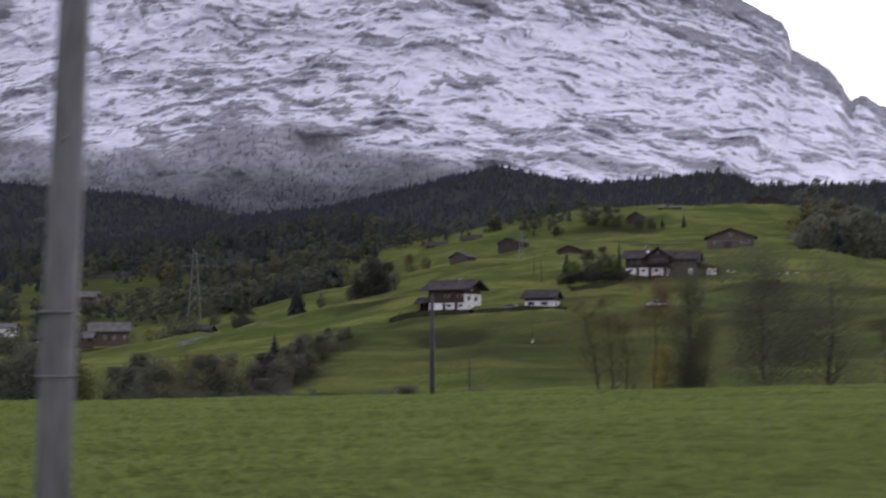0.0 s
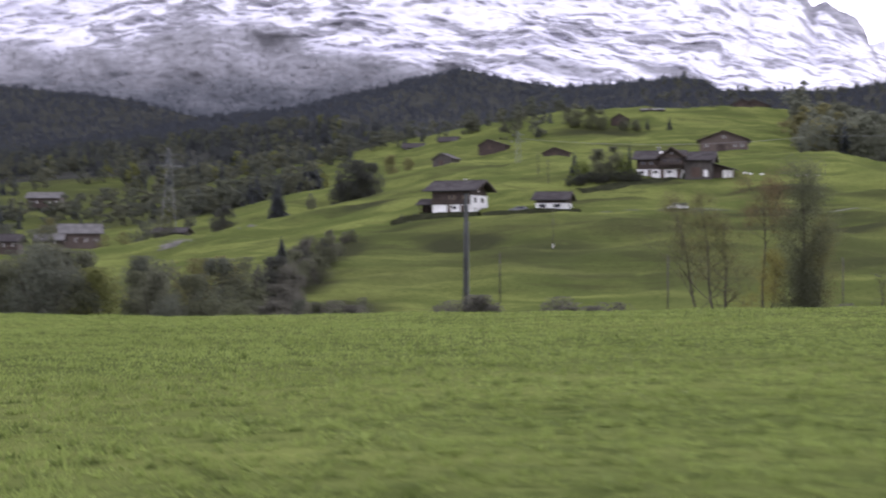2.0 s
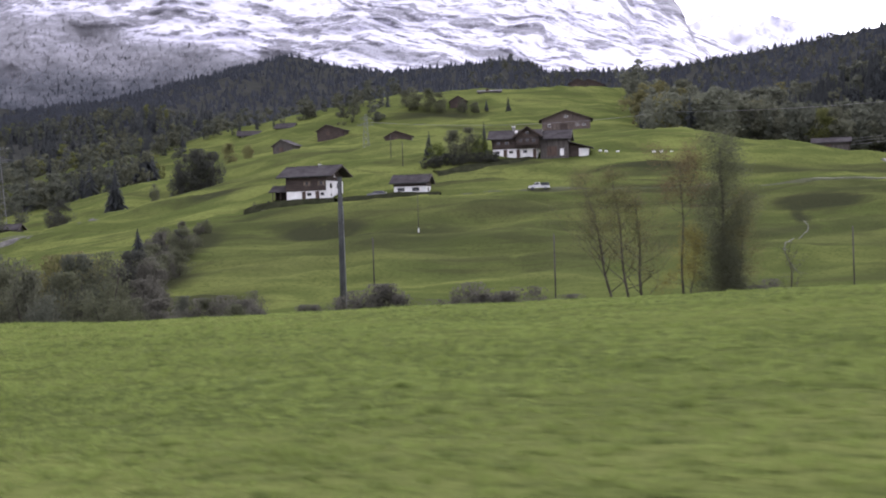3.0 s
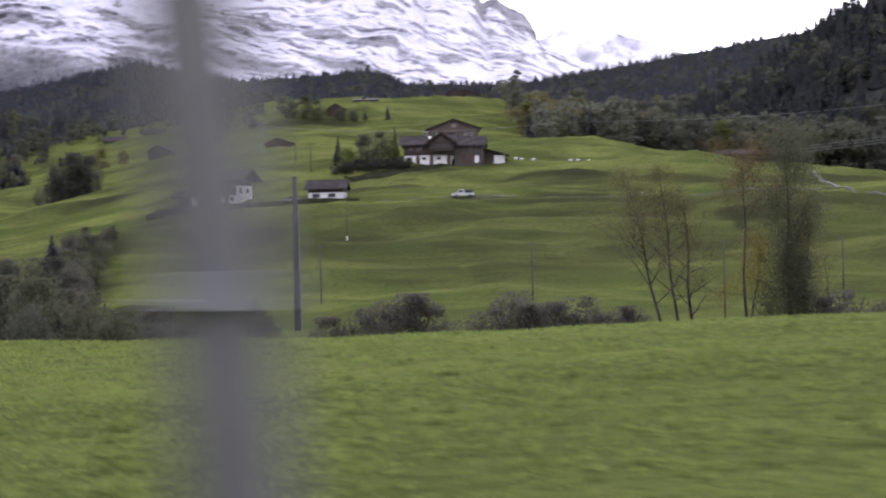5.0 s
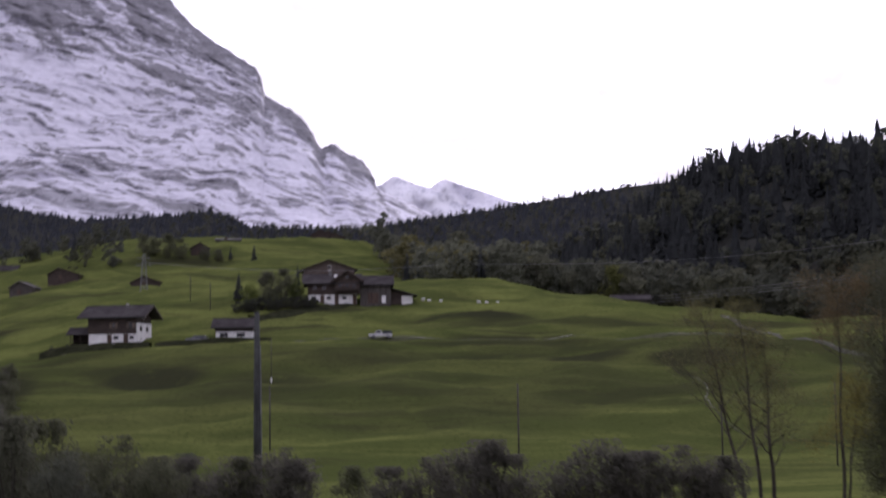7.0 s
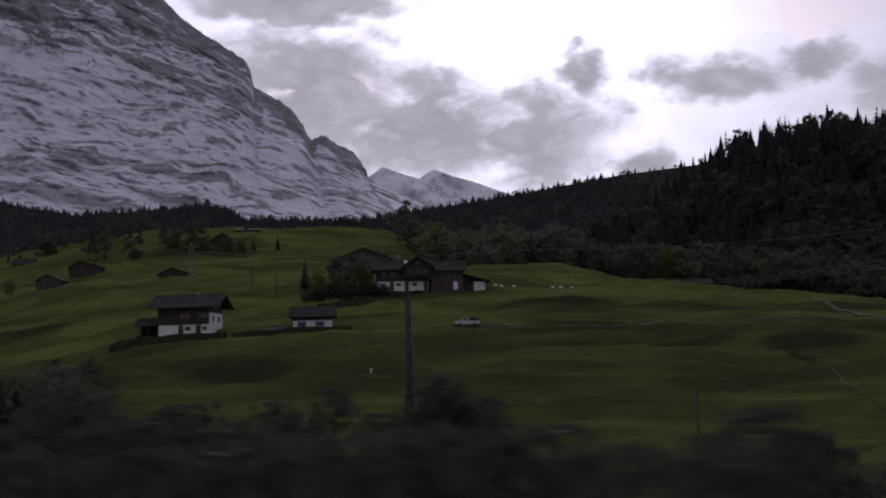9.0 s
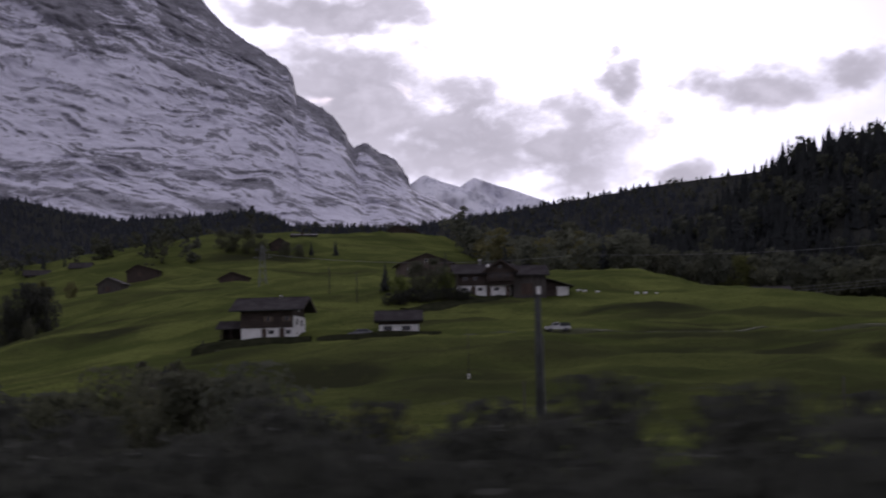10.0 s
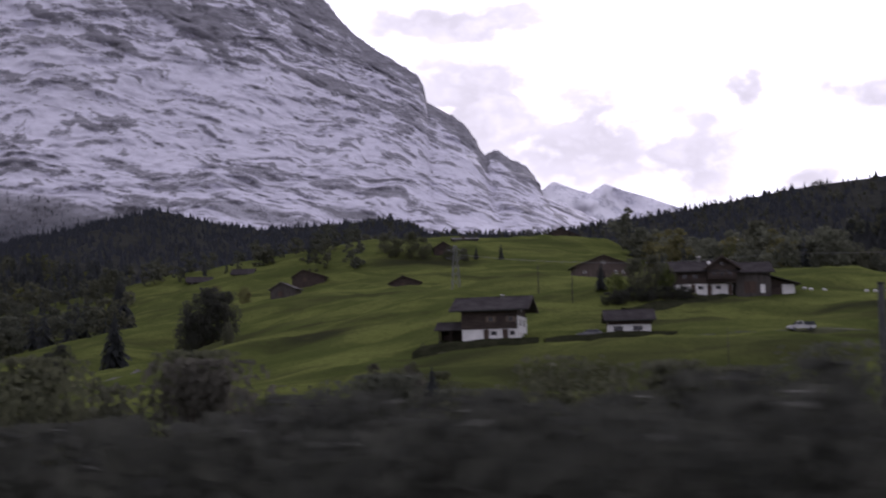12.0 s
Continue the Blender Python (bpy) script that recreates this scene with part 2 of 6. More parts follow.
def crest_of(x):
    """The skyline of the mountain, from the high face down its shoulder to the snowy foot."""
    return np.interp(x, [-2600, -1300, -700, -330, -243, -212, -179, -148, -104, -70, -43, -29, -26, -22, 3, 33, 64, 84, 92, 102, 110, 131, 161, 192, 209, 216, 218, 271, 327, 420, 560],
                     [1500, 1500, 1350, 1000, 885, 842, 808, 783, 752, 729, 714, 690, 668, 652, 637, 621, 593, 567, 544, 532, 540, 543, 521, 508, 488, 462, 443, 421, 393, 352, 300])


def mountain_point(x, v):
    """A place on the mountain's face: x across, v from its foot (0) to the crest (1) and over (above 1)."""
    foot = 190 + 0.02 * np.minimum(0, x)
    y = 2250 + 1150 * np.minimum(v, 1) + 500 * np.maximum(0, v - 1) - 0.10 * np.maximum(0, -x - 200)
    up = np.where(v < 1, 0.42 * v + 0.58 * v ** 1.8, 1 - 1.5 * (v - 1))
    return y, foot + (crest_of(x) - foot) * up


def grain(x, y, seed):
    """Smooth lattice noise between about -1 and 1, over arrays."""
    x, y = np.asarray(x, float) + 500.5, np.asarray(y, float) + 500.5
    table = np.random.RandomState(seed).uniform(-1, 1, (256, 256))
    i, j = np.floor(x).astype(int), np.floor(y).astype(int)
    u, w = x - i, y - j
    u, w = u * u * u * (u * (u * 6 - 15) + 10), w * w * w * (w * (w * 6 - 15) + 10)
    i0, i1, j0, j1 = i & 255, (i + 1) & 255, j & 255, (j + 1) & 255
    return (table[i0, j0] * (1 - u) + table[i1, j0] * u) * (1 - w) + (table[i0, j1] * (1 - u) + table[i1, j1] * u) * w


def layered(x, y, octaves, seed, gain=0.5):
    out, amp, total = 0, 1.0, 0
    for k in range(octaves):
        out = out + amp * grain(x * 2.03 ** k, y * 2.03 ** k, seed + k)
        total += amp
        amp *= gain
    return out / total


# ------------------------------------------------------------------ mesh building
class Shape:
    """Collects vertices and faces and makes one mesh of them."""

    def __init__(self):
        self.v, self.f, self.m = [], [], []

    def add(self, verts, faces, mat=0):
        o = len(self.v)
        self.v += [tuple(p) for p in verts]
        self.f += [tuple(i + o for i in f) for f in faces]
        self.m += [mat] * len(faces)
        return self

    def box(self, lo, hi, mat=0):
        (a, b, c), (d, e, f) = lo, hi
        return self.add([(a, b, c), (d, b, c), (d, e, c), (a, e, c), (a, b, f), (d, b, f), (d, e, f), (a, e, f)],
                        [(0, 3, 2, 1), (4, 5, 6, 7), (0, 1, 5, 4), (1, 2, 6, 5), (2, 3, 7, 6), (3, 0, 4, 7)], mat)

    def prism(self, outline, a, b, axis="y", mat=0):
        """An outline in two axes pushed along the third."""
        def at(p, q):
            return {"y": (p[0], q, p[1]), "x": (q, p[0], p[1]), "z": (p[0], p[1], q)}[axis]
        n = len(outline)
        verts = [at(p, a) for p in outline] + [at(p, b) for p in outline]
        return self.add(verts, [tuple(range(n))[::-1], tuple(range(n, 2 * n))] + [(i, (i + 1) % n, n + (i + 1) % n, n + i) for i in range(n)], mat)

    def tube(self, points, radii, sides=6, mat=0):
        rings, prev = [], None
        pts = [Vector(p) for p in points]
        for i, p in enumerate(pts):
            d = (pts[min(i + 1, len(pts) - 1)] - pts[max(i - 1, 0)]).normalized()
            a = d.orthogonal().normalized() if prev is None else (prev - d * prev.dot(d)).normalized()
            prev = a
            b = d.cross(a)
            rings.append([p + (a * math.cos(6.2832 * k / sides) + b * math.sin(6.2832 * k / sides)) * radii[i] for k in range(sides)])
        verts = [q for r in rings for q in r]
        faces = [(i * sides + k, i * sides + (k + 1) % sides, (i + 1) * sides + (k + 1) % sides, (i + 1) * sides + k) for i in range(len(pts) - 1) for k in range(sides)]
        faces += [tuple(range(sides))[::-1], tuple(range((len(pts) - 1) * sides, len(pts) * sides))]
        return self.add(verts, faces, mat)

    def mesh(self, name, mats, smooth=False):
        me = bpy.data.meshes.new(name)
        me.from_pydata(self.v, [], self.f)
        for m in mats:
            me.materials.append(m)
        me.polygons.foreach_set("material_index", self.m)
        if smooth:
            me.polygons.foreach_set("use_smooth", [True] * len(me.polygons))
        if not smooth and len(self.f) < 4000:
            bm = bmesh.new()
            bm.from_mesh(me)
            bmesh.ops.recalc_face_normals(bm, faces=bm.faces)
            bm.to_mesh(me)
            bm.free()
        me.update()
        return me


def thing(name, at, label, category, group="", kind="", turn=0.0, size=1.0):
    """An Empty at the base of a thing."""
    ob = new(name)
    ob.empty_display_size = 0.5
    ob.matrix_basis = pose(*at, 0, 0, turn) @ Matrix.Scale(size, 4)
    return tagged(ob, label, category, group, kind)


def part(name, shape, mats, parent, label="", smooth=False):
    mats = mats if isinstance(mats, (list, tuple)) else [mats]
    ob = new(name, shape.mesh(name, mats, smooth) if isinstance(shape, Shape) else shape)
    ob.parent = parent
    if label:
        ob["label"] = label
    return ob


def fast_mesh(name, verts, faces, mats, mat_index=None, smooth=False):
    """A mesh from arrays, all faces with the same number of corners."""
    verts, faces = np.ascontiguousarray(verts, np.float32), np.ascontiguousarray(faces, np.int32)
    k = faces.shape[1]
    me = bpy.data.meshes.new(name)
    me.vertices.add(len(verts))
    me.vertices.foreach_set("co", verts.ravel())
    me.loops.add(faces.size)
    me.loops.foreach_set("vertex_index", faces.ravel())
    me.polygons.add(len(faces))
    me.polygons.foreach_set("loop_start", np.arange(0, faces.size, k, dtype=np.int32))
    for m in mats:
        me.materials.append(m)
    if mat_index is not None:
        me.polygons.foreach_set("material_index", np.ascontiguousarray(mat_index, np.int32))
    me.polygons.foreach_set("use_smooth", np.full(len(faces), smooth))
    me.update(calc_edges=True)
    return me


def grid_faces(nx, ny):
    i = np.arange(nx - 1)[None, :] + np.arange(ny - 1)[:, None] * nx
    i = i.ravel()
    return np.stack([i, i + 1, i + 1 + nx, i + nx], 1)


# ------------------------------------------------------------------ ground
def spread(lo, hi, fine_lo, fine_hi, step, grow):
    """Coordinates that are close together between fine_lo and fine_hi."""
    out = list(np.arange(fine_lo, fine_hi, step))
    d, p = step, fine_hi
    while p < hi:
        out.append(p)
        d *= grow
        p += d
    out.append(hi)
    d, p = step, fine_lo
    while True:
        d *= grow
        p -= d
        if p < lo:
            break
        out.insert(0, p)
    out.insert(0, lo)
    return np.array(out)


def build_ground():
    gx = spread(-4200, 4200, -75, 95, 1.25, 1.045)
    gy = np.concatenate([spread(-2500, 75, -30, 75, 1.0, 1.06)[:-1], np.arange(75, 420, 2.5), np.arange(420, 900, 5), np.arange(900, 2240, 16), [2300, 2420, 2600, 3200, 4300]])
    X, Y = np.meshgrid(gx, gy)
    Z = height(X, Y)
    faces = grid_faces(len(gx), len(gy))
    cx, cy = X.ravel()[faces].mean(1), Y.ravel()[faces].mean(1)
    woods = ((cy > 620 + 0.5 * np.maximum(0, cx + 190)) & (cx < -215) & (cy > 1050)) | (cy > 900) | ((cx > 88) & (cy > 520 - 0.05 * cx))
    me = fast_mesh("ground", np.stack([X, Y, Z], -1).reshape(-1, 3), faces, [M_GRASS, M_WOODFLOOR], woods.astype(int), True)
    # dark patches: rank growth, plus the shade of hollows and banks painted in
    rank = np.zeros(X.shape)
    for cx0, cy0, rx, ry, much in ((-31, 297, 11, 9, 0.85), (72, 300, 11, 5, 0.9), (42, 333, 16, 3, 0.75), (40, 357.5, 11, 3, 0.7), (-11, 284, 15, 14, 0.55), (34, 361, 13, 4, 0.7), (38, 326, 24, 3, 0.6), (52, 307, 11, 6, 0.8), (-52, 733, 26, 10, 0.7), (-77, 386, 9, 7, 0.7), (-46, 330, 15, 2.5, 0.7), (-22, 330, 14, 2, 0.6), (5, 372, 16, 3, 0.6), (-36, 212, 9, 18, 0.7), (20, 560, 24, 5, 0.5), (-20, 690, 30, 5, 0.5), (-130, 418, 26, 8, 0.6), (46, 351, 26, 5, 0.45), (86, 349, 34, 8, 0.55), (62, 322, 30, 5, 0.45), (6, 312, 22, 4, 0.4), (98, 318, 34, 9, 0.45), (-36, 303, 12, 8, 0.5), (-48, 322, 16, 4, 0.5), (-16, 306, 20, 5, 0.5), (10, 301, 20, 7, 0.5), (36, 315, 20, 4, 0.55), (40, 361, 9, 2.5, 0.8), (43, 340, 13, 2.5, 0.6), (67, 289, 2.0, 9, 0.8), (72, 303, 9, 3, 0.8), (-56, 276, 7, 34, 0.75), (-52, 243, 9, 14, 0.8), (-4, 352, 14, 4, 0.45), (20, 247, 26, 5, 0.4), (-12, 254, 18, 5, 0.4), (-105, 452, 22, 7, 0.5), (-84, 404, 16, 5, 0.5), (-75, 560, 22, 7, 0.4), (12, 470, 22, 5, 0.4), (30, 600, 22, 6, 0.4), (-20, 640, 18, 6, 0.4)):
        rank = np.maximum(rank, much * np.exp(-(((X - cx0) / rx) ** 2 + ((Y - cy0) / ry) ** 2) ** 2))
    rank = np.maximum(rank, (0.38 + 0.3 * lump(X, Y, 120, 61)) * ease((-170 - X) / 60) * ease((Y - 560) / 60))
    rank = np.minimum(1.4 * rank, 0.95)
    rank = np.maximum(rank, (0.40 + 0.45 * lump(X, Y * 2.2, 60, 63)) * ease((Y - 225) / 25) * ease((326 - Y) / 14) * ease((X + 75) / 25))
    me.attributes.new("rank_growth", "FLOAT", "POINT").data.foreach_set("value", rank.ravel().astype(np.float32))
    ob = new("ground", me)
    tagged(ob, "green alpine pasture rolling up the valley side", "meadow", kind="structure")


build_ground()


# ------------------------------------------------------------------ mountain
def mountain_paint(n, pos):
    # bare rock where the ledges break, ragged at its rims; snow lies on the rest, thin in places
    bare = n.add("ShaderNodeAttribute", attribute_name="bare_rock").outputs["Fac"]
    streak = n.noise(n.scaled(pos, (0.055, 0.02, 0.13), (0, radians(16), 0)), 1.0, 7, 0.72, 0.5)
    fleck = n.noise(n.scaled(pos, (0.15, 0.05, 0.32)), 1.0, 4, 0.7)
    f = n.math("ADD", bare, n.math("ADD", n.math("MULTIPLY", n.math("SUBTRACT", streak, 0.5), 1.25), n.math("MULTIPLY", n.math("SUBTRACT", fleck, 0.5), 0.95)))
    rocky = n.ramp(f, 0.27, 0.80)
    rock = n.mix(n.ramp(n.noise(n.scaled(pos, (0.03, 0.03, 0.09)), 1.0, 6, 0.7), 0.3, 0.7), rgb(0.19, 0.186, 0.206), rgb(0.34, 0.332, 0.365))
    thin = n.ramp(n.noise(n.scaled(pos, (0.022, 0.03, 0.085), (0, radians(14), 0)), 1.0, 7, 0.72), 0.40, 0.68)
    snowc = n.mix(n.math("MULTIPLY", thin, 0.5), rgb(0.78, 0.765, 0.86), rgb(0.47, 0.46, 0.535))
    c = n.mix(rocky, snowc, rock)
    # frosted scrub on the lower flanks
    wooded = n.add("ShaderNodeAttribute", attribute_name="wooded").outputs["Fac"]
    scrub = n.mix(n.ramp(n.noise(n.scaled(pos, (0.05, 0.05, 0.05)), 1.0, 6, 0.75), 0.35, 0.65), rgb(0.18, 0.177, 0.190), rgb(0.265, 0.260, 0.280))
    # the frost thins out downhill to dark wood
    up = n.math("ADD", n.add("ShaderNodeSeparateXYZ", {0: pos}).outputs["Z"], n.math("MULTIPLY", n.math("SUBTRACT", n.noise(n.scaled(pos, (0.012, 0.012, 0.02)), 1.0, 5, 0.65), 0.5), 150.0))
    scrub = n.mix(n.ramp(up, 225.0, 345.0), rgb(0.062, 0.066, 0.076), scrub)
    return n.mix(wooded, c, scrub)


def mountain_bump(n, pos):
    coarse = n.noise(n.scaled(pos, (0.03, 0.03, 0.10), (0, radians(10), 0)), 1.0, 8, 0.68)
    fine = n.noise(n.scaled(pos, (0.09, 0.09, 0.30), (0, radians(12), 0)), 1.0, 5, 0.7)
    ledges = n.math("ADD", coarse, n.math("MULTIPLY", fine, 0.45))
    wooded = n.add("ShaderNodeAttribute", attribute_name="wooded").outputs["Fac"]
    return n.math("MULTIPLY", ledges, n.math("SUBTRACT", 1.0, n.math("MULTIPLY", wooded, 0.75)))


def wooded_flank(x, z):
    """1 where frosted scrub clothes the mountain's foot, 0 on open snow."""
    ragged = 8 * lump(x, z * 2.0, 60, 41) + 6 * lump(x, z, 22, 42) + 5 * lump(x, z * 1.5, 9, 44)
    line = np.interp(x, [-2600, -1490, -1335, -1170, -1087, -1005, -930, -880, -825, -776, -740, -660, -600, -540, -495, -460, -430], [560, 424, 390, 360, 362, 388, 406, 410, 402, 380, 352, 346, 334, 314, 316, 270, 200])
    gone = ease((line + 10 + ragged - z) / 40)
    # gullies of snow run down through it
    gully = ease((0.16 - np.abs(lump(x + 0.5 * z, z * 0.3, 150, 43))) / 0.1) * ease((z - 300) / 40)
    gone = gone * (1 - 0.18 * gully)
    for x0, x1, za, zb, thick in ((-405, -215, 348, 302, 46), (-218, -70, 346, 298, 50)):
        t = np.clip((x - x0) / (x1 - x0), 0, 1)
        mid = za + (zb - za) * t - 0.4 * thick
        half = 0.5 * thick * np.sqrt(np.maximum(0, 1 - (2 * t - 1) ** 2))
        gone = np.maximum(gone, 0.62 * ease((half - np.abs(z - mid) + 0.4 * ragged) / 12) * (half > 0))
    return gone


M_MOUNTAIN = material("snowy_rock", mountain_paint, 0.85, bump=mountain_bump, bump_strength=0.9, bump_distance=9.0, spec=0.1)


def build_mountain():
    xs = np.concatenate([np.arange(-2600, -1500, 16), np.arange(-1500, -330, 4.0), np.arange(-330, 400, 2.8), np.arange(400, 561, 8)])
    vs = np.concatenate([np.linspace(0, 1, 320), np.linspace(1.02, 1.4, 8)])
    X, V = np.meshgrid(xs, vs)
    Y, Z = mountain_point(X, V)
    crest = crest_of(X)
    # beds of rock: level at the far end of the face, dipping towards the shoulder, folded by broad waves
    bed = Z + 0.00020 * (X + 850) ** 2 + 42 * layered(X / 210, Z / 120, 3, 301) + 9 * layered(X / 55, Z / 40, 2, 305)
    zone = layered(X / 230, Z / 110, 3, 311)
    # above this line the face is crags, below it an apron of snow with thin ledges
    apron = np.interp(X, [-1500, -900, -500, -200, 0, 150, 215, 240], [0.36, 0.40, 0.50, 0.62, 0.73, 0.84, 0.95, 2.0])
    high = ease((V - apron + 0.10 * layered(X / 90, Z / 60, 3, 318)) / 0.10)
    brow = np.exp(-np.maximum(0, crest - Z) / 85) * ease((X + 520) / 200)
    ribs = layered(X / 75 + 0.3 * Z / 75, Z / 260, 4, 351)
    # ledges: lens-shaped steps of many sizes whose lower rims break off steeply
    step = layered(X / 150, bed / 46, 3, 321)
    step = layered(X / 150, (bed + 26 * step) / 46, 5, 321, 0.62)
    fine = layered(X / 46, (bed + 5 * step) / 13, 4, 331, 0.6)
    back = 30 * step + 7 * fine
    steep = np.gradient(back, axis=0) / np.maximum(0.3, np.gradient(Z, axis=0))
    steep = -steep + 0.85 * zone + 0.45 * layered(X / 120, Z / 55, 3, 341) + 0.35 * layered(X / 30, Z / 14, 3, 345) - 0.45 * ease((X + 350) / 400) * (1 - high)
    lo, hi = np.quantile(steep[(V > 0.05) & (V < 0.98) & (X > -1400)], (0.66, 0.97))
    bare = 0.55 * np.clip((steep - lo) / (hi - lo), 0, 1)
    bare = np.clip(bare + 0.16 * ease((-180 - X) / 260) * (0.6 + layered(X / 140, Z / 45, 3, 347)), 0, 1)
    # lens-shaped ledges of three sizes, close together in some places and far apart in others
    wavy = bed + 9 * layered(X / 60, Z / 38, 3, 381) + 0.12 * X * ease((X + 300) / 300)
    calm = 0.16 * ease((X + 250) / 400) * (1 - high)
    for wide, tall, least, seed, most in ((95, 21, 0.24, 383, 0.72), (48, 10, 0.17, 391, 0.75), (24, 5, 0.14, 397, 0.66)):
        lens = layered(X / wide, wavy / tall, 4, seed, 0.5) + 0.35 * layered(X / (2.2 * wide), Z / (2.5 * tall), 2, seed + 50)
        bare = np.maximum(bare, most * ease((lens - least - calm + 0.30 * zone) / 0.22))
        back -= 0.30 * tall * np.clip(lens * 2, -0.6, 1)
    # crags: broken slabs and towers slanting down along the beds, snow in the couloirs between them
    slant = Z + 0.62 * X + 22 * layered(X / 60, Z / 60, 3, 363)
    crag = layered((X - 0.8 * Z) / 170, slant / 52, 6, 365, 0.60)
    tower = layered((X + 0.35 * Z) / 34, Z / 95, 4, 371, 0.55)
    bare = np.maximum(bare, high * ease((crag + 0.20 * tower + 0.14 * zone - 0.09 + 0.25 * brow) / 0.18) * 0.95)
    # the bare brow under the skyline
    bare = np.maximum(bare, 0.95 * ease((brow - 0.42 + 0.35 * crag + 0.28 * tower) / 0.22) * ease((X + 260) / 120) * ease((240 - X) / 20))
    knob = layered(X / 62, (Z + 0.25 * X) / 26, 4, 401, 0.6)
    back += 30 * layered(X / 190, Z / 150, 4, 355) + 7 * ribs - high * (22 * crag + 9 * tower) - 9 * np.maximum(0, knob)
    # under the frosted scrub the ledges give way to rounded mounds and gullies
    scrub = ease(wooded_flank(X, Z))
    back = back * (1 - 0.7 * scrub) - scrub * (85 * (0.3 - np.abs(layered((X + 0.3 * Z) / 150, Z / 150, 3, 411))) + 12 * layered(X / 36, Z / 40, 3, 415))
    rim = np.clip((V - 0.90) / 0.10, 0, 1) * (V <= 1.0)
    Z = Z + rim * (7 * layered(X / 15, V * 0, 4, 375, 0.6) - 1) * ease((X + 420) / 100)
    me = fast_mesh("mountain", np.stack([X, Y + np.minimum(1, V * 6) * np.clip((1.03 - V) * 9, 0.15, 1) * back, Z], -1).reshape(-1, 3), grid_faces(len(xs), len(vs)), [M_MOUNTAIN], smooth=True)
    me.attributes.new("bare_rock", "FLOAT", "POINT").data.foreach_set("value", bare.ravel().astype(np.float32))
    me.attributes.new("wooded", "FLOAT", "POINT").data.foreach_set("value", wooded_flank(X.ravel(), Z.ravel()).astype(np.float32))
    ob = new("mountain", me)
    tagged(ob, "steep rock face dusted with fresh snow above frosted woods", "mountain", kind="structure")


build_mountain()


M_PEAK = material("distant_snow", two_tone((0.52, 0.52, 0.60), (0.92, 0.91, 0.98), 0.02, (1, 1, 1.6), 5.0, 0.36, 0.52), 0.9, bump=mountain_bump, bump_strength=0.5, bump_distance=14.0, spec=0.05)


def far_peak(x, y, z, wide, seed, label):
    """A snowy summit behind the mountain's foot."""
    rs = np.random.RandomState(seed)
    nx, ny = 60, 30
    X, V = np.meshgrid(np.linspace(-1, 1, nx), np.linspace(0, 1, ny))
    top = np.interp(X, [-1, -0.45, -0.2, 0.0, 0.25, 0.5, 1], [0.80, 0.90, 0.945, 1.0, 0.955, 0.92, 0.83])
    P = np.stack([x + X * wide, y - 300 * (1 - V), 150 + (z - 150) * top * V], -1).reshape(-1, 3)
    for p in P:
        q = noise.fractal(Vector((p[0] * 0.012, p[2] * 0.012, seed)), 0.9, 2.0, 5)
        p[1] += 60 * q
        p[2] += 12 * q
    ob = new("far_peak", fast_mesh("far_peak", P, grid_faces(nx, ny), [M_PEAK], smooth=True))
    tagged(ob, label, "mountain", kind="structure")


far_peak(337, 4330, 600, 210, 3, "distant snowy peak behind the shoulder")
far_peak(496, 4480, 612, 230, 5, "pale distant snowy peak")

# ------------------------------------------------------------------ more materials
def island_paint(a, b, dark=0.5):
    """Foliage: every sprig a little different, patches over the crown."""
    def paint(n, pos):
        r = n.add("ShaderNodeNewGeometry").outputs["Random Per Island"]
        c = n.mix(r, rgb(*a), rgb(*b))
        return n.mix(n.math("MULTIPLY", n.ramp(n.noise(pos, 0.35, 3), 0.45, 0.7), dark), c, rgb(*[0.5 * (x + y) * 0.55 for x, y in zip(a, b)]))
    return paint


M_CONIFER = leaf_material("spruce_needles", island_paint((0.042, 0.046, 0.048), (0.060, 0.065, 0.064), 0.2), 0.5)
# bluer and lifted against the near needles: distance haze painted into the colour
M_FARSPRUCE = leaf_material("hazed_far_spruce", island_paint((0.052, 0.057, 0.067), (0.068, 0.074, 0.085), 0.2), 0.4)
M_FROST = leaf_material("frosted_needles", island_paint((0.20, 0.196, 0.210), (0.27, 0.265, 0.284), 0.1), 0.6)
M_LEAF_GREEN = leaf_material("green_leaves", island_paint((0.055, 0.072, 0.022), (0.115, 0.135, 0.040)))
M_LEAF_DULL = leaf_material("dull_olive_leaves", island_paint((0.072, 0.075, 0.051), (0.102, 0.105, 0.073), 0.2), 0.4)
M_LEAF_FAR = leaf_material("distant_leaves", island_paint((0.066, 0.071, 0.054), (0.090, 0.095, 0.071), 0.15), 0.4)
# edge wood: haze in front of it put into a paler olive colour
M_LEAF_EDGE = leaf_material("hazed_olive_leaves", island_paint((0.092, 0.098, 0.072), (0.126, 0.132, 0.096), 0.15), 0.4)
M_LEAF_TWIG = leaf_material("grey_brown_twigs", island_paint((0.080, 0.077, 0.064), (0.100, 0.096, 0.079), 0.1), 0.6)
M_LEAF_IVY = leaf_material("dark_olive_leaves", island_paint((0.066, 0.071, 0.045), (0.100, 0.104, 0.064), 0.2), 0.45)
M_LEAF_YELLOW = leaf_material("yellowing_leaves", island_paint((0.11, 0.10, 0.034), (0.21, 0.18, 0.05)))
M_LEAF_VEIL = leaf_material("olive_yellow_leaves", island_paint((0.092, 0.088, 0.042), (0.136, 0.128, 0.056), 0.25))
M_LEAF_RUST = leaf_material("rusty_leaves", island_paint((0.098, 0.078, 0.044), (0.136, 0.101, 0.052)))
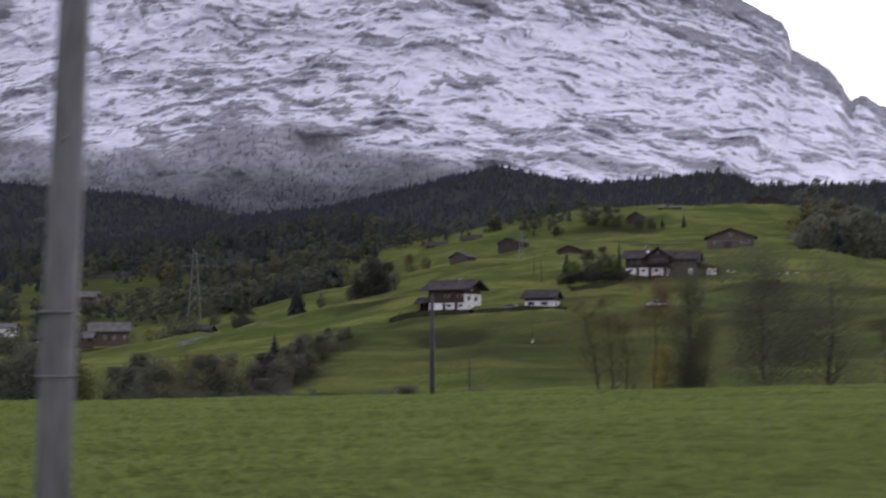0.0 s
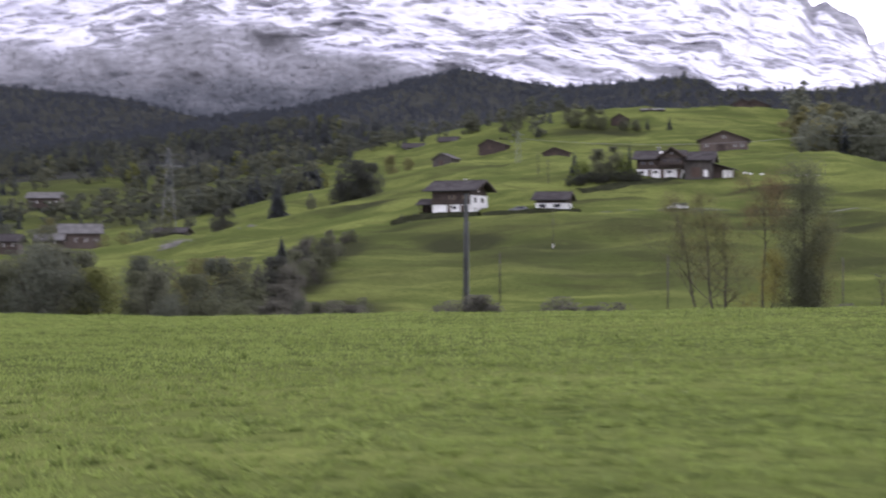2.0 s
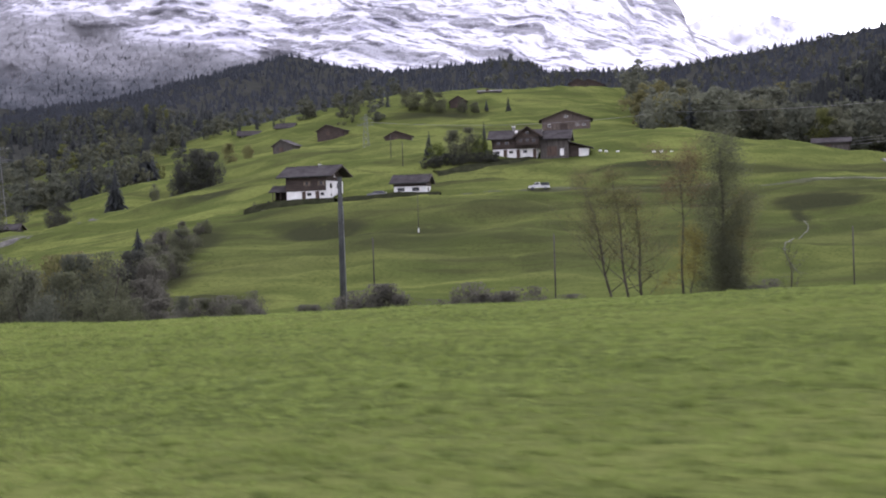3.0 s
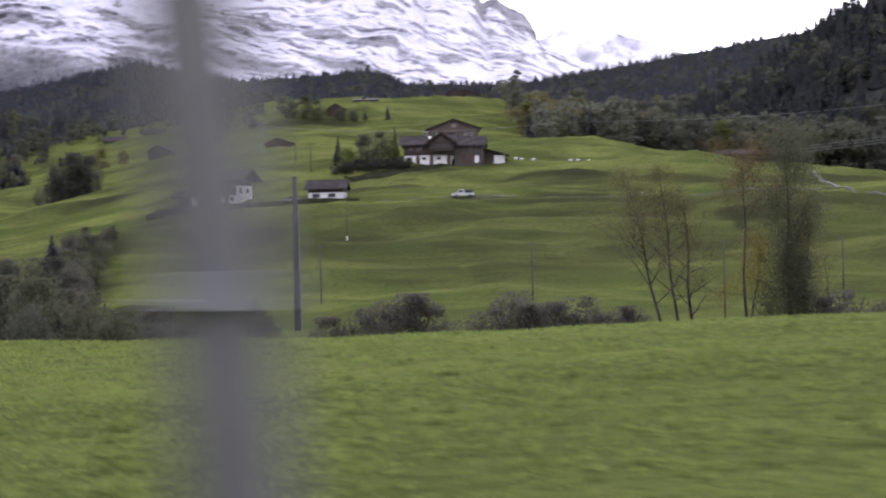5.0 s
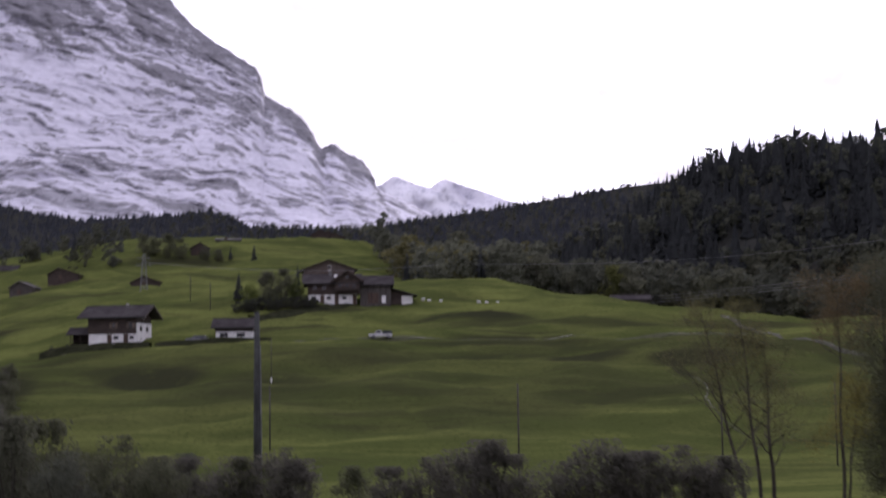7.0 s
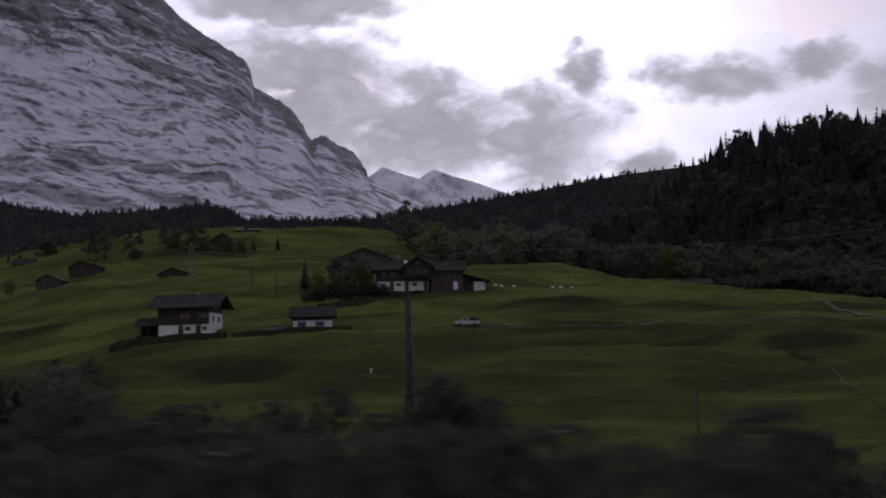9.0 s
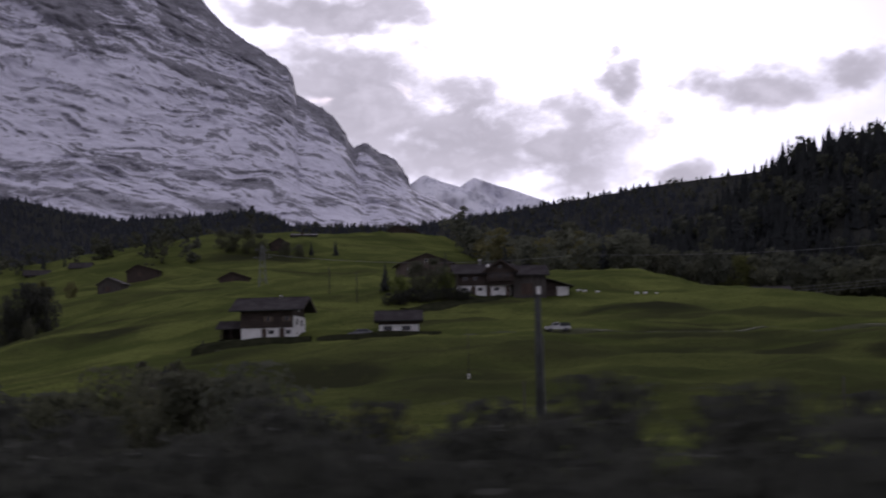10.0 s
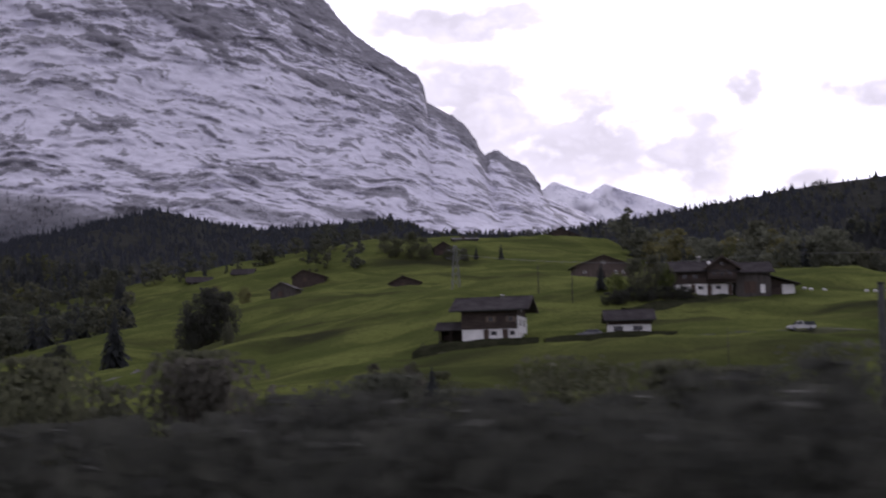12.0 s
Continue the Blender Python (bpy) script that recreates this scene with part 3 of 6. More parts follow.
M_LEAF_DARK = leaf_material("dark_shrub_leaves", island_paint((0.045, 0.047, 0.041), (0.067, 0.069, 0.057), 0.2), 0.4)
M_LEAF_LIME = leaf_material("lime_leaves", island_paint((0.082, 0.090, 0.034), (0.130, 0.136, 0.048)))
M_BARK = material("grey_bark", two_tone((0.026, 0.022, 0.019), (0.075, 0.065, 0.056), 1.2, (1, 1, 0.3)), 0.95, spec=0.1, bump=lambda n, p: n.noise(n.scaled(p, (6, 6, 1.2)), 1.0, 5, 0.7), bump_strength=0.6)
M_TIMBER = material("sunburnt_timber", two_tone((0.028, 0.021, 0.018), (0.066, 0.049, 0.041), 0.5, (1, 1, 7)), 0.85,
                    bump=lambda n, p: n.noise(n.scaled(p, (0.3, 0.3, 9)), 1.0, 3), bump_strength=0.5, bump_distance=0.05)
M_TIMBER_RED = material("red_brown_boards", two_tone((0.060, 0.046, 0.040), (0.120, 0.094, 0.082), 0.4, (6, 6, 0.6)), 0.85)
M_TIMBER_GREY = material("weathered_boards", two_tone((0.046, 0.041, 0.038), (0.100, 0.090, 0.083), 0.5, (6, 6, 0.8)), 0.9, spec=0.1)
M_ROOF = material("dark_roof_tiles", two_tone((0.034, 0.030, 0.031), (0.066, 0.061, 0.061), 0.45, (1, 1, 1)), 0.95, spec=0.02,
                  bump=lambda n, p: n.noise(n.scaled(p, (0.5, 5, 5)), 1.0, 3), bump_strength=0.5, bump_distance=0.05)
M_ROOF_GREY = material("grey_metal_roof", two_tone((0.062, 0.059, 0.058), (0.118, 0.113, 0.110), 0.5), 0.75, metal=0.1, spec=0.15)
M_PLASTER = material("white_plaster", two_tone((0.58, 0.57, 0.56), (0.74, 0.73, 0.72), 0.7, (1, 1, 0.5)), 0.85)
M_CONCRETE = material("grey_concrete", two_tone((0.10, 0.10, 0.098), (0.21, 0.205, 0.20), 0.8), 0.9)
M_STONE = material("dark_stone_bank", two_tone((0.016, 0.018, 0.010), (0.036, 0.038, 0.022), 0.6), 1.0, spec=0.0, bump=lambda n, p: n.noise(p, 1.5, 5), bump_strength=0.8, bump_distance=0.2)
M_GLASS = material("window_glass", lambda n, p: rgb(0.02, 0.022, 0.028), 0.08, spec=0.5)
M_FRAME = material("painted_frame", two_tone((0.55, 0.53, 0.5), (0.72, 0.70, 0.67), 2.0), 0.6)
M_OCHRE = material("ochre_shutters", two_tone((0.10, 0.075, 0.055), (0.17, 0.13, 0.095), 2.0), 0.8)
M_DOOR = material("brown_door", two_tone((0.04, 0.026, 0.02), (0.09, 0.06, 0.045), 1.0, (4, 4, 0.5)), 0.7)
M_POLE = material("tarred_pole_wood", two_tone((0.080, 0.080, 0.081), (0.185, 0.183, 0.183), 0.9, (3, 3, 0.35)), 0.85,
                  bump=lambda n, p: n.noise(n.scaled(p, (14, 14, 0.8)), 1.0, 5, 0.7), bump_strength=0.5)
M_POST = material("dark_line_pole", two_tone((0.035, 0.032, 0.029), (0.085, 0.078, 0.070), 0.9, (3, 3, 0.35)), 0.95, spec=0.05)
M_MAST = material("galvanised_mast", two_tone((0.036, 0.038, 0.037), (0.074, 0.077, 0.075), 0.5, (1, 1, 0.3)), 0.9, spec=0.05)
M_STEEL = material("pylon_steel", two_tone((0.12, 0.123, 0.126), (0.20, 0.204, 0.208), 1.0), 0.7, metal=0.2, spec=0.2)
M_WIRE = material("dull_wire", lambda n, p: rgb(0.20, 0.20, 0.21), 0.6, metal=0.2)
M_TRACK = material("gravel_track", two_tone((0.044, 0.050, 0.024), (0.074, 0.078, 0.044), 0.35), 0.95, spec=0.05)
M_PATH = material("pale_gravel", two_tone((0.066, 0.068, 0.050), (0.112, 0.112, 0.090), 0.5), 0.95, spec=0.05)
M_SCREE = material("stony_scree", two_tone((0.055, 0.052, 0.046), (0.13, 0.125, 0.115), 0.6), 0.95, spec=0.05, bump=lambda n, p: n.noise(p, 1.2, 5), bump_strength=0.7, bump_distance=0.2)
M_CARWHITE = material("white_car_paint", two_tone((0.36, 0.36, 0.37), (0.48, 0.48, 0.49), 0.8), 0.35, spec=0.4)
M_CARSILVER = material("grey_car_paint", two_tone((0.10, 0.103, 0.11), (0.15, 0.153, 0.16), 0.8), 0.3, metal=0.5, spec=0.5)
M_TYRE = material("black_tyre", two_tone((0.012, 0.012, 0.012), (0.03, 0.03, 0.03), 3.0), 0.9)
M_TARP = material("dark_load_cover", two_tone((0.025, 0.03, 0.035), (0.06, 0.065, 0.07), 1.5), 0.8)
M_SNOWCLOTH = material("pale_wrapped_bale", two_tone((0.40, 0.40, 0.39), (0.56, 0.56, 0.54), 1.0), 0.6)
def blade_paint(n, pos):
    r = n.add("ShaderNodeNewGeometry").outputs["Random Per Island"]
    c = n.mix(r, rgb(0.150, 0.190, 0.051), rgb(0.186, 0.228, 0.066))
    broad = n.ramp(n.noise(n.scaled(pos, (0.10, 0.16, 0.1)), 1.0, 4, 0.6), 0.42, 0.66)
    c = n.mix(n.math("MULTIPLY", broad, 0.4), c, rgb(0.105, 0.132, 0.034))
    tussock = n.ramp(n.noise(n.scaled(pos, (1.4, 2.6, 1.0), (0, 0, radians(45))), 1.0, 4, 0.6), 0.54, 0.62)
    return n.mix(n.math("MULTIPLY", tussock, 0.75), c, rgb(0.046, 0.064, 0.016))


M_GRASSBLADE = leaf_material("grass_blades", blade_paint, 0.5)


def ground_z(x, y):
    return float(height(x, y))


# ------------------------------------------------------------------ trees
def conifer_arrays(rs, tiers=9, around=8, slim=0.17):
    """A unit-high spruce of drooping sprigs: triangles in an array."""
    tris = []
    for i in range(tiers):
        t = i / (tiers - 1)
        z = 0.07 + 0.88 * t
        r = slim * (1 - t) ** 0.85 + 0.012
        for k in range(around):
            a = 6.2832 * (k + rs.rand()) / around
            rr = r * (0.7 + 0.55 * rs.rand())
            d = 0.45 * 6.2832 / around
            root = (0, 0, z + 0.10 * (1 - 0.6 * t))
            drop = rr * (0.35 + 0.35 * rs.rand())
            p = (rr * 0.72 * math.cos(a - d), rr * 0.72 * math.sin(a - d), z - drop * 0.3)
            q = (rr * math.cos(a), rr * math.sin(a), z - drop)
            s = (rr * 0.72 * math.cos(a + d), rr * 0.72 * math.sin(a + d), z - drop * 0.3)
            tris += [(root, p, q), (root, q, s)]
    tip = [((0.012, 0, 0.9), (-0.008, 0.01, 0.9), (0, 0, 1.0)), ((-0.008, 0.01, 0.9), (-0.006, -0.01, 0.9), (0, 0, 1.0))]
    return np.array(tris + tip, float)


def cone_arrays(rs, tiers=4, around=6, slim=0.19):
    """A cheaper spruce for far woods: ragged skirts."""
    tris = []
    for i in range(tiers):
        z0, z1 = 0.04 + 0.80 * i / tiers, min(1.0, 0.04 + 0.80 * i / tiers + 0.45 - 0.05 * i)
        z1 = 1.0 if i == tiers - 1 else z1
        r = slim * (1 - i / tiers) ** 0.9
        ring = [(r * (0.7 + 0.6 * rs.rand()) * math.cos(6.2832 * k / around), r * (0.7 + 0.6 * rs.rand()) * math.sin(6.2832 * k / around), z0 + 0.08 * (rs.rand() - 0.5)) for k in range(around)]
        tris += [(ring[k], ring[(k + 1) % around], (0, 0, z1)) for k in range(around)]
    return np.array(tris, float)


def leafy_arrays(rs, count=60, leaf=0.16, wide=0.34, low=0.18, lumps=7, puff=0.42):
    """A unit-high crown of many leaf clumps round a few centres, as triangles."""
    centres = []
    for _ in range(lumps):
        a, q, z = rs.rand() * 6.28, rs.rand() ** 0.6, rs.rand()
        prof = math.sin(math.pi * min(1, 0.18 + 0.78 * z)) ** 0.7
        centres.append((q * wide * 0.75 * prof * math.cos(a), q * wide * 0.75 * prof * math.sin(a), low + (0.94 - low) * z, 0.5 + 0.6 * rs.rand()))
    tris = []
    for i in range(count):
        cx, cy, cz, cr = centres[i % lumps]
        v = rs.normal(size=3)
        v /= np.linalg.norm(v)
        p = np.array((cx, cy, cz)) + v * wide * puff * cr * (0.4 + 0.65 * rs.rand() ** 0.7) * np.array((1, 1, 0.9))
        p[2] = min(max(p[2], low * 0.6), 1.0)
        out = v + 0.45 * rs.normal(size=3)
        a = np.cross(out, rs.normal(size=3))
        b = np.cross(out, a)
        a = a / np.linalg.norm(a) * leaf * (0.6 + 0.7 * rs.rand())
        b = b / np.linalg.norm(b) * leaf * (0.4 + 0.5 * rs.rand())
        tris += [(p - a, p - b * 0.9, p + a), (p - a, p + a, p + b)]
    return np.array(tris, float)


def tri_mesh(name, tris, mats, mat_index=None):
    v = tris.reshape(-1, 3)
    return fast_mesh(name, v, np.arange(len(v)).reshape(-1, 3), mats, mat_index)


def wood(name, label, templates, xs, ys, zs, sizes, mats, picks, wides=None, seed=0):
    """One object of many far trees; picks says which template and material each takes."""
    rs = np.random.RandomState(seed)
    blocks, mi = [], []
    turn = rs.rand(len(xs)) * 6.2832
    wides = np.ones(len(xs)) if wides is None else wides
    for k, (tm, mat) in enumerate(templates):
        sel = np.where(picks == k)[0]
        if not len(sel):
            continue
        c, s = np.cos(turn[sel]), np.sin(turn[sel])
        T = tm.reshape(-1, 3)
        h, w = sizes[sel], sizes[sel] * wides[sel]
        px = (T[None, :, 0] * c[:, None] - T[None, :, 1] * s[:, None]) * w[:, None] + xs[sel][:, None]
        py = (T[None, :, 0] * s[:, None] + T[None, :, 1] * c[:, None]) * w[:, None] + ys[sel][:, None]
        pz = T[None, :, 2] * h[:, None] + zs[sel][:, None]
        blocks.append(np.stack([px, py, pz], -1).reshape(-1, 3))
        mi.append(np.full(len(sel) * len(tm), mat))
    v = np.concatenate(blocks)
    ob = new(name, fast_mesh(name, v, np.arange(len(v)).reshape(-1, 3), mats, np.concatenate(mi)))
    return tagged(ob, label, "forest", kind="stuff")


RS = np.random.RandomState(4)
CONES = [cone_arrays(RS) for _ in range(4)]
SPRUCES = [conifer_arrays(RS, 11, 6, 0.19) for _ in range(4)]
CROWNS = [leafy_arrays(RS, 170, 0.066, 0.36, 0.06, 11) for _ in range(5)]
CROWNS_FULL = [leafy_arrays(RS, 420, 0.042, 0.38, 0.04, 16) for _ in range(5)]
CROWNS_FAR = [leafy_arrays(RS, 84, 0.085, 0.34, 0.03, 9) for _ in range(4)]


def valley_clearing(x, y):
    wob = 14 * lump(x, y, 60, 37)
    return (x > -432 + wob) & (x < -236 + 0.4 * wob - 0.28 * (y - 590)) & (y > 575) & (y < 828 + 1.1 * (x + 367) * (x < -367) + wob)


def build_woods():
    rs = np.random.RandomState(8)
    # dark spruce wood on the far valley side
    n = 11200
    x, y = rs.uniform(-1350, 420, n), rs.uniform(1180, 2010, n)
    keep = (np.abs(x) < 0.62 * y + 120) & ((y > 1350 + 0.25 * (x + 500)) | (rs.rand(n) < 0.5))
    x, y = x[keep], y[keep]
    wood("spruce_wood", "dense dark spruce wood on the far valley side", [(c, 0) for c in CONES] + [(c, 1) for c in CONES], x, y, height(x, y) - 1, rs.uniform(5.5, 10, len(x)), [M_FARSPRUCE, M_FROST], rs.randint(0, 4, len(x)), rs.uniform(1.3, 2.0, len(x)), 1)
    # mixed trees of the valley floor and lower side
    n = 4300
    x, y = rs.uniform(-800, -130, n), rs.uniform(570, 1300, n)
    gap = 0.8 * lump(x, y, 150, 31) + 0.7 * lump(x, y, 55, 32) + 0.18 * rs.normal(size=n) + 0.6 * ease((y - 860) / 250)
    keep = (x < -150 - 0.18 * (y - 560)) & (gap > 0.06) & (np.abs(x) < 0.62 * y + 60)
    x, y = x[keep], y[keep]
    temps = [(c, 0) for c in CROWNS] + [(c, 1) for c in CROWNS] + [(c, 2) for c in SPRUCES] + [(c, 3) for c in CROWNS[:2]]
    spruce = rs.rand(len(x)) < 0.30 + 0.3 * ease((y - 850) / 200)
    pick = np.where(spruce, rs.randint(10, 14, len(x)), np.where(rs.rand(len(x)) < 0.10, rs.randint(14, 16, len(x)), rs.randint(0, 10, len(x))))
    tall, wide = np.where(spruce, rs.uniform(11, 20, len(x)), rs.uniform(7, 15, len(x))), np.where(spruce, rs.uniform(0.9, 1.3, len(x)), rs.uniform(0.9, 1.35, len(x)))
    # an open green hillock with few trees on it
    few = np.random.RandomState(77).rand(len(x)) < 0.05
    few = few | ((x + 292) ** 2 + (y - 655) ** 2 < 17 ** 2) | ((x + 338) ** 2 + (y - 645) ** 2 < 14 ** 2) | ((x + 388) ** 2 + (y - 690) ** 2 < 14 ** 2)
    ok = few | ~valley_clearing(x, y)
    x, y, pick, tall, wide = x[ok], y[ok], pick[ok], tall[ok], wide[ok]
    wood("mixed_wood", "mixed autumn trees over the valley floor", temps, x, y, height(x, y) - 0.6, tall, [M_LEAF_FAR, M_LEAF_DULL, M_CONIFER, M_LEAF_LIME], pick, wide, 2)
    # trees behind the spur, seen over its shoulder
    n = 420
    x, y = rs.uniform(-330, -80, n), rs.uniform(600, 900, n)
    keep = (y > 740 - 0.7 * (x + 120)) | (x < -195)
    x, y = x[keep], y[keep]
    pick = np.where(rs.rand(len(x)) < 0.2, rs.randint(10, 14, len(x)), rs.randint(0, 10, len(x)))
    wood("shoulder_wood", "leafy trees along the shoulder of the pasture", temps, x, y, height(x, y) - 0.6, rs.uniform(7, 13, len(x)), [M_LEAF_FAR, M_LEAF_DULL, M_CONIFER, M_LEAF_LIME], pick, rs.uniform(0.9, 1.3, len(x)), 3)
    # wooded hill: spruce above, leafy trees along its foot
    n = 4900
    x, y = rs.uniform(62, 520, n), rs.uniform(500, 980, n)
    keep = (x > 86 - 0.10 * (y - 500)) & (x < 0.62 * y + 60) & (y < 810)
    x, y = x[keep], y[keep]
    foot = (y < 585 + 40 * lump(x, y, 70, 36)) | (rs.rand(len(x)) < 0.09)
    temps = [(c, 0) for c in SPRUCES] + [(c, 1) for c in CROWNS[:3]] + [(c, 2) for c in CROWNS[3:]] + [(c, 3) for c in CROWNS[:2]] + [(c, 0) for c in CONES]
    pick = np.where(foot, np.where(rs.rand(len(x)) < 0.86, rs.randint(4, 9, len(x)), rs.randint(9, 11, len(x))), np.where((y < 800) & (rs.rand(len(x)) < 0.55), rs.randint(0, 4, len(x)), rs.randint(11, 15, len(x))))
    size = np.where(foot, rs.uniform(11, 18, len(x)), rs.uniform(11, 17, len(x)) + 4.0 * (rs.rand(len(x)) < 0.08))
    wood("hill_wood", "dark spruce hill with leafy trees along its foot", temps, x, y, height(x, y) - 0.6, size, [M_CONIFER, M_LEAF_FAR, M_LEAF_DULL, M_LEAF_FAR], pick, np.where(foot, rs.uniform(0.9, 1.3, len(x)), rs.uniform(1.0, 1.5, len(x))), 4)
    # leafy trees massed along the near side of the hill and the knoll's flank
    n = 330
    x, y = rs.uniform(44, 150, n), rs.uniform(478, 800, n)
    keep = (x > 45 + 6 * lump(x, y, 40, 35)) & (y > 478 + 0.45 * np.maximum(0, x - 60)) & (x < 60 + 0.25 * (y - 470))
    x, y = x[keep], y[keep]
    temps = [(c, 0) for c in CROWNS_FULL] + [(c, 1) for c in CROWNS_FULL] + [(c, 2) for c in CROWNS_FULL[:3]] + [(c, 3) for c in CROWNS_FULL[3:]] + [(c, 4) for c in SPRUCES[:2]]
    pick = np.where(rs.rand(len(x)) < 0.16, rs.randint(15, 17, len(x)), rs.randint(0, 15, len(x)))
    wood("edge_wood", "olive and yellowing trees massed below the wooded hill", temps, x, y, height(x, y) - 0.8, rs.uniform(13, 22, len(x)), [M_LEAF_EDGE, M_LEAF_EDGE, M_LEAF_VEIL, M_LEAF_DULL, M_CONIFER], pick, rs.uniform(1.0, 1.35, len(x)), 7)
    # wood on the long ridge behind the knoll
    n = 2700
    x, y = rs.uniform(-120, 860, n), rs.uniform(930, 2000, n)
    keep = (x < 0.62 * y)
    x, y = x[keep], y[keep]
    temps = [(c, 0) for c in CONES] + [(c, 1) for c in CROWNS_FAR]
    pick = np.where(rs.rand(len(x)) < 0.45, rs.randint(4, 8, len(x)), rs.randint(0, 4, len(x)))
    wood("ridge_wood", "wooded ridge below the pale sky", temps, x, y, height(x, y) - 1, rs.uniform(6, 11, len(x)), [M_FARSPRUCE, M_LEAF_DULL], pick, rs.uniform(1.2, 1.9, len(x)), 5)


build_woods()


def frosted_wood():
    """Snow-dusted trees on the mountain's lower flanks."""
    me = bpy.data.objects["mountain"].data
    co = np.empty(len(me.vertices) * 3)
    me.vertices.foreach_get("co", co)
    co = co.reshape(-1, 3)
    rs = np.random.RandomState(12)
    ok = np.where((wooded_flank(co[:, 0], co[:, 2]) > 0.58) & (co[:, 0] > -1500) & (co[:, 1] < 3000))[0]
    pick = rs.choice(ok, min(len(ok), 6500), replace=False)
    p = co[pick] + rs.uniform(-3, 3, (len(pick), 3)) * (1, 1, 0)
    wood("frosted_wood", "snow-dusted grey trees on the mountain's lower flank", [(c, 0) for c in CONES] + [(c, 1) for c in CONES], p[:, 0], p[:, 1], p[:, 2] - 2, np.where(p[:, 0] > -430, rs.uniform(3, 6, len(p)), rs.uniform(4, 8, len(p))), [M_FROST, M_FARSPRUCE], rs.randint(0, 4, len(p)) + 4 * (rs.rand(len(p)) < 0.9 * ease((305 - p[:, 2] + 30 * lump(p[:, 0], p[:, 2], 110, 45)) / 70) * (p[:, 0] < -430)), rs.uniform(0.9, 1.3, len(p)), 6)


frosted_wood()


def spruce_tree(at, tall, label, seed, slim=0.2, mat=None, group="", dense=14):
    rs = np.random.RandomState(seed)
    ob = thing("spruce_tree", at, label, "conifer", group)
    t = conifer_arrays(rs, dense, 11, slim) * tall
    trunk = Shape().tube([(0, 0, -0.6), (0, 0, tall * 0.45), (0, 0, tall * 0.93)], [tall * 0.016, tall * 0.011, 0.02], 7)
    part("trunk", trunk, M_BARK, ob, smooth=True)
    part("crown", tri_mesh("crown", t, [mat or M_CONIFER]), None, ob)
    return ob


def limb(shape, rs, p, d, length, radius, depth, tips, bend=0.18, up=0.25, split=(3, 5)):
    pts, rad = [Vector(p)], [radius]
    d = Vector(d).normalized()
    steps = 5 if depth > 1 else 3
    for i in range(steps):
        d = (d + Vector(rs.normal(size=3)) * bend + Vector((0, 0, up * 0.2))).normalized()
        pts.append(pts[-1] + d * (length / steps))
        rad.append(max(0.012, radius * (1 - 0.75 * (i + 1) / steps)))
    shape.tube([tuple(q) for q in pts], rad, 6 if radius > 0.08 else 4 if radius > 0.03 else 3)
    if depth <= 1:
        tips += [(pts[-1], d), (pts[-2], d)]
        return
    for _ in range(rs.randint(*split)):
        k = rs.randint(2, steps + 1)
        side = Vector(rs.normal(size=3))
        side = (side - d * side.dot(d)).normalized()
        limb(shape, rs, pts[k], (d * 0.75 + side * 0.85 + Vector((0, 0, up))).normalized(), length * (0.45 + 0.25 * rs.rand()), rad[k] * 0.7, depth - 1, tips, bend, up, split)
    tips.append((pts[-1], d))


def leaves_at(rs, tips, each, spread_by, leaf):
    tris = []
    for p, d in tips:
        for _ in range(each):
            q = np.array(p) + rs.normal(size=3) * spread_by
            a, b = rs.normal(size=3), rs.normal(size=3)
            a = a / np.linalg.norm(a) * leaf * (0.6 + 0.8 * rs.rand())
            b = b - a * (a @ b) / (a @ a)
            b = b / np.linalg.norm(b) * leaf * (0.4 + 0.4 * rs.rand())
            tris += [(q - a, q - b, q + a), (q - a, q + a, q + b)]
    return np.array(tris, float)


def branching_tree(at, tall, label, seed, mat, lean=(0, 0), stems=1, each=5, leaf=0.13, spread_by=0.35, first=0.35, trunk_r=0.16, branch=0.28, count=11, category="tree", group="", name="leafy_tree", bark=None, flat=0.9, twigs=2):
    """A slender tree: tapered trunk, limbs on three levels and loose leaves."""
    rs = np.random.RandomState(seed)
    ob = thing(name, at, label, category, group)
    wood_shape, tips = Shape(), []
    for s in range(stems):
        base = Vector((rs.normal() * 0.5 * (stems > 1), rs.normal() * 0.5 * (stems > 1), -0.5))
        top = Vector((lean[0] + rs.normal() * 0.4, lean[1] + rs.normal() * 0.4, tall * (0.85 + 0.15 * rs.rand()) if s else tall))
        n = 9
        pts = [base.lerp(base + top, i / n) + Vector((math.sin(i * 1.3 + s) * 0.12, math.cos(i * 1.1 + s) * 0.12, 0)) * (i > 0) for i in range(n + 1)]
        rad = [max(0.02, trunk_r * (1 - 0.86 * i / n)) for i in range(n + 1)]
        wood_shape.tube([tuple(p) for p in pts], rad, 8)
        for k in range(count):
            f = first + (0.97 - first) * (k + rs.rand()) / count
            i = min(int(f * n), n - 1)
            p = pts[i].lerp(pts[i + 1], f * n - i)
            a = 2.4 * k + rs.rand()
            reach = tall * branch * (1.15 - flat * (f - first) / (1 - first)) * (0.7 + 0.5 * rs.rand())
            limb(wood_shape, rs, p, (math.cos(a), math.sin(a), 0.55 + 0.5 * f), max(0.5, reach), max(0.02, rad[i] * 0.5), twigs, tips)
        tips.append((pts[-1], Vector((0, 0, 1))))
    part("trunk", wood_shape, bark or M_BARK, ob, "grey trunk with bare branching limbs")
    if each:
        part("crown", tri_mesh("crown", leaves_at(rs, tips, each, spread_by, leaf), [mat]), None, ob)
    return ob


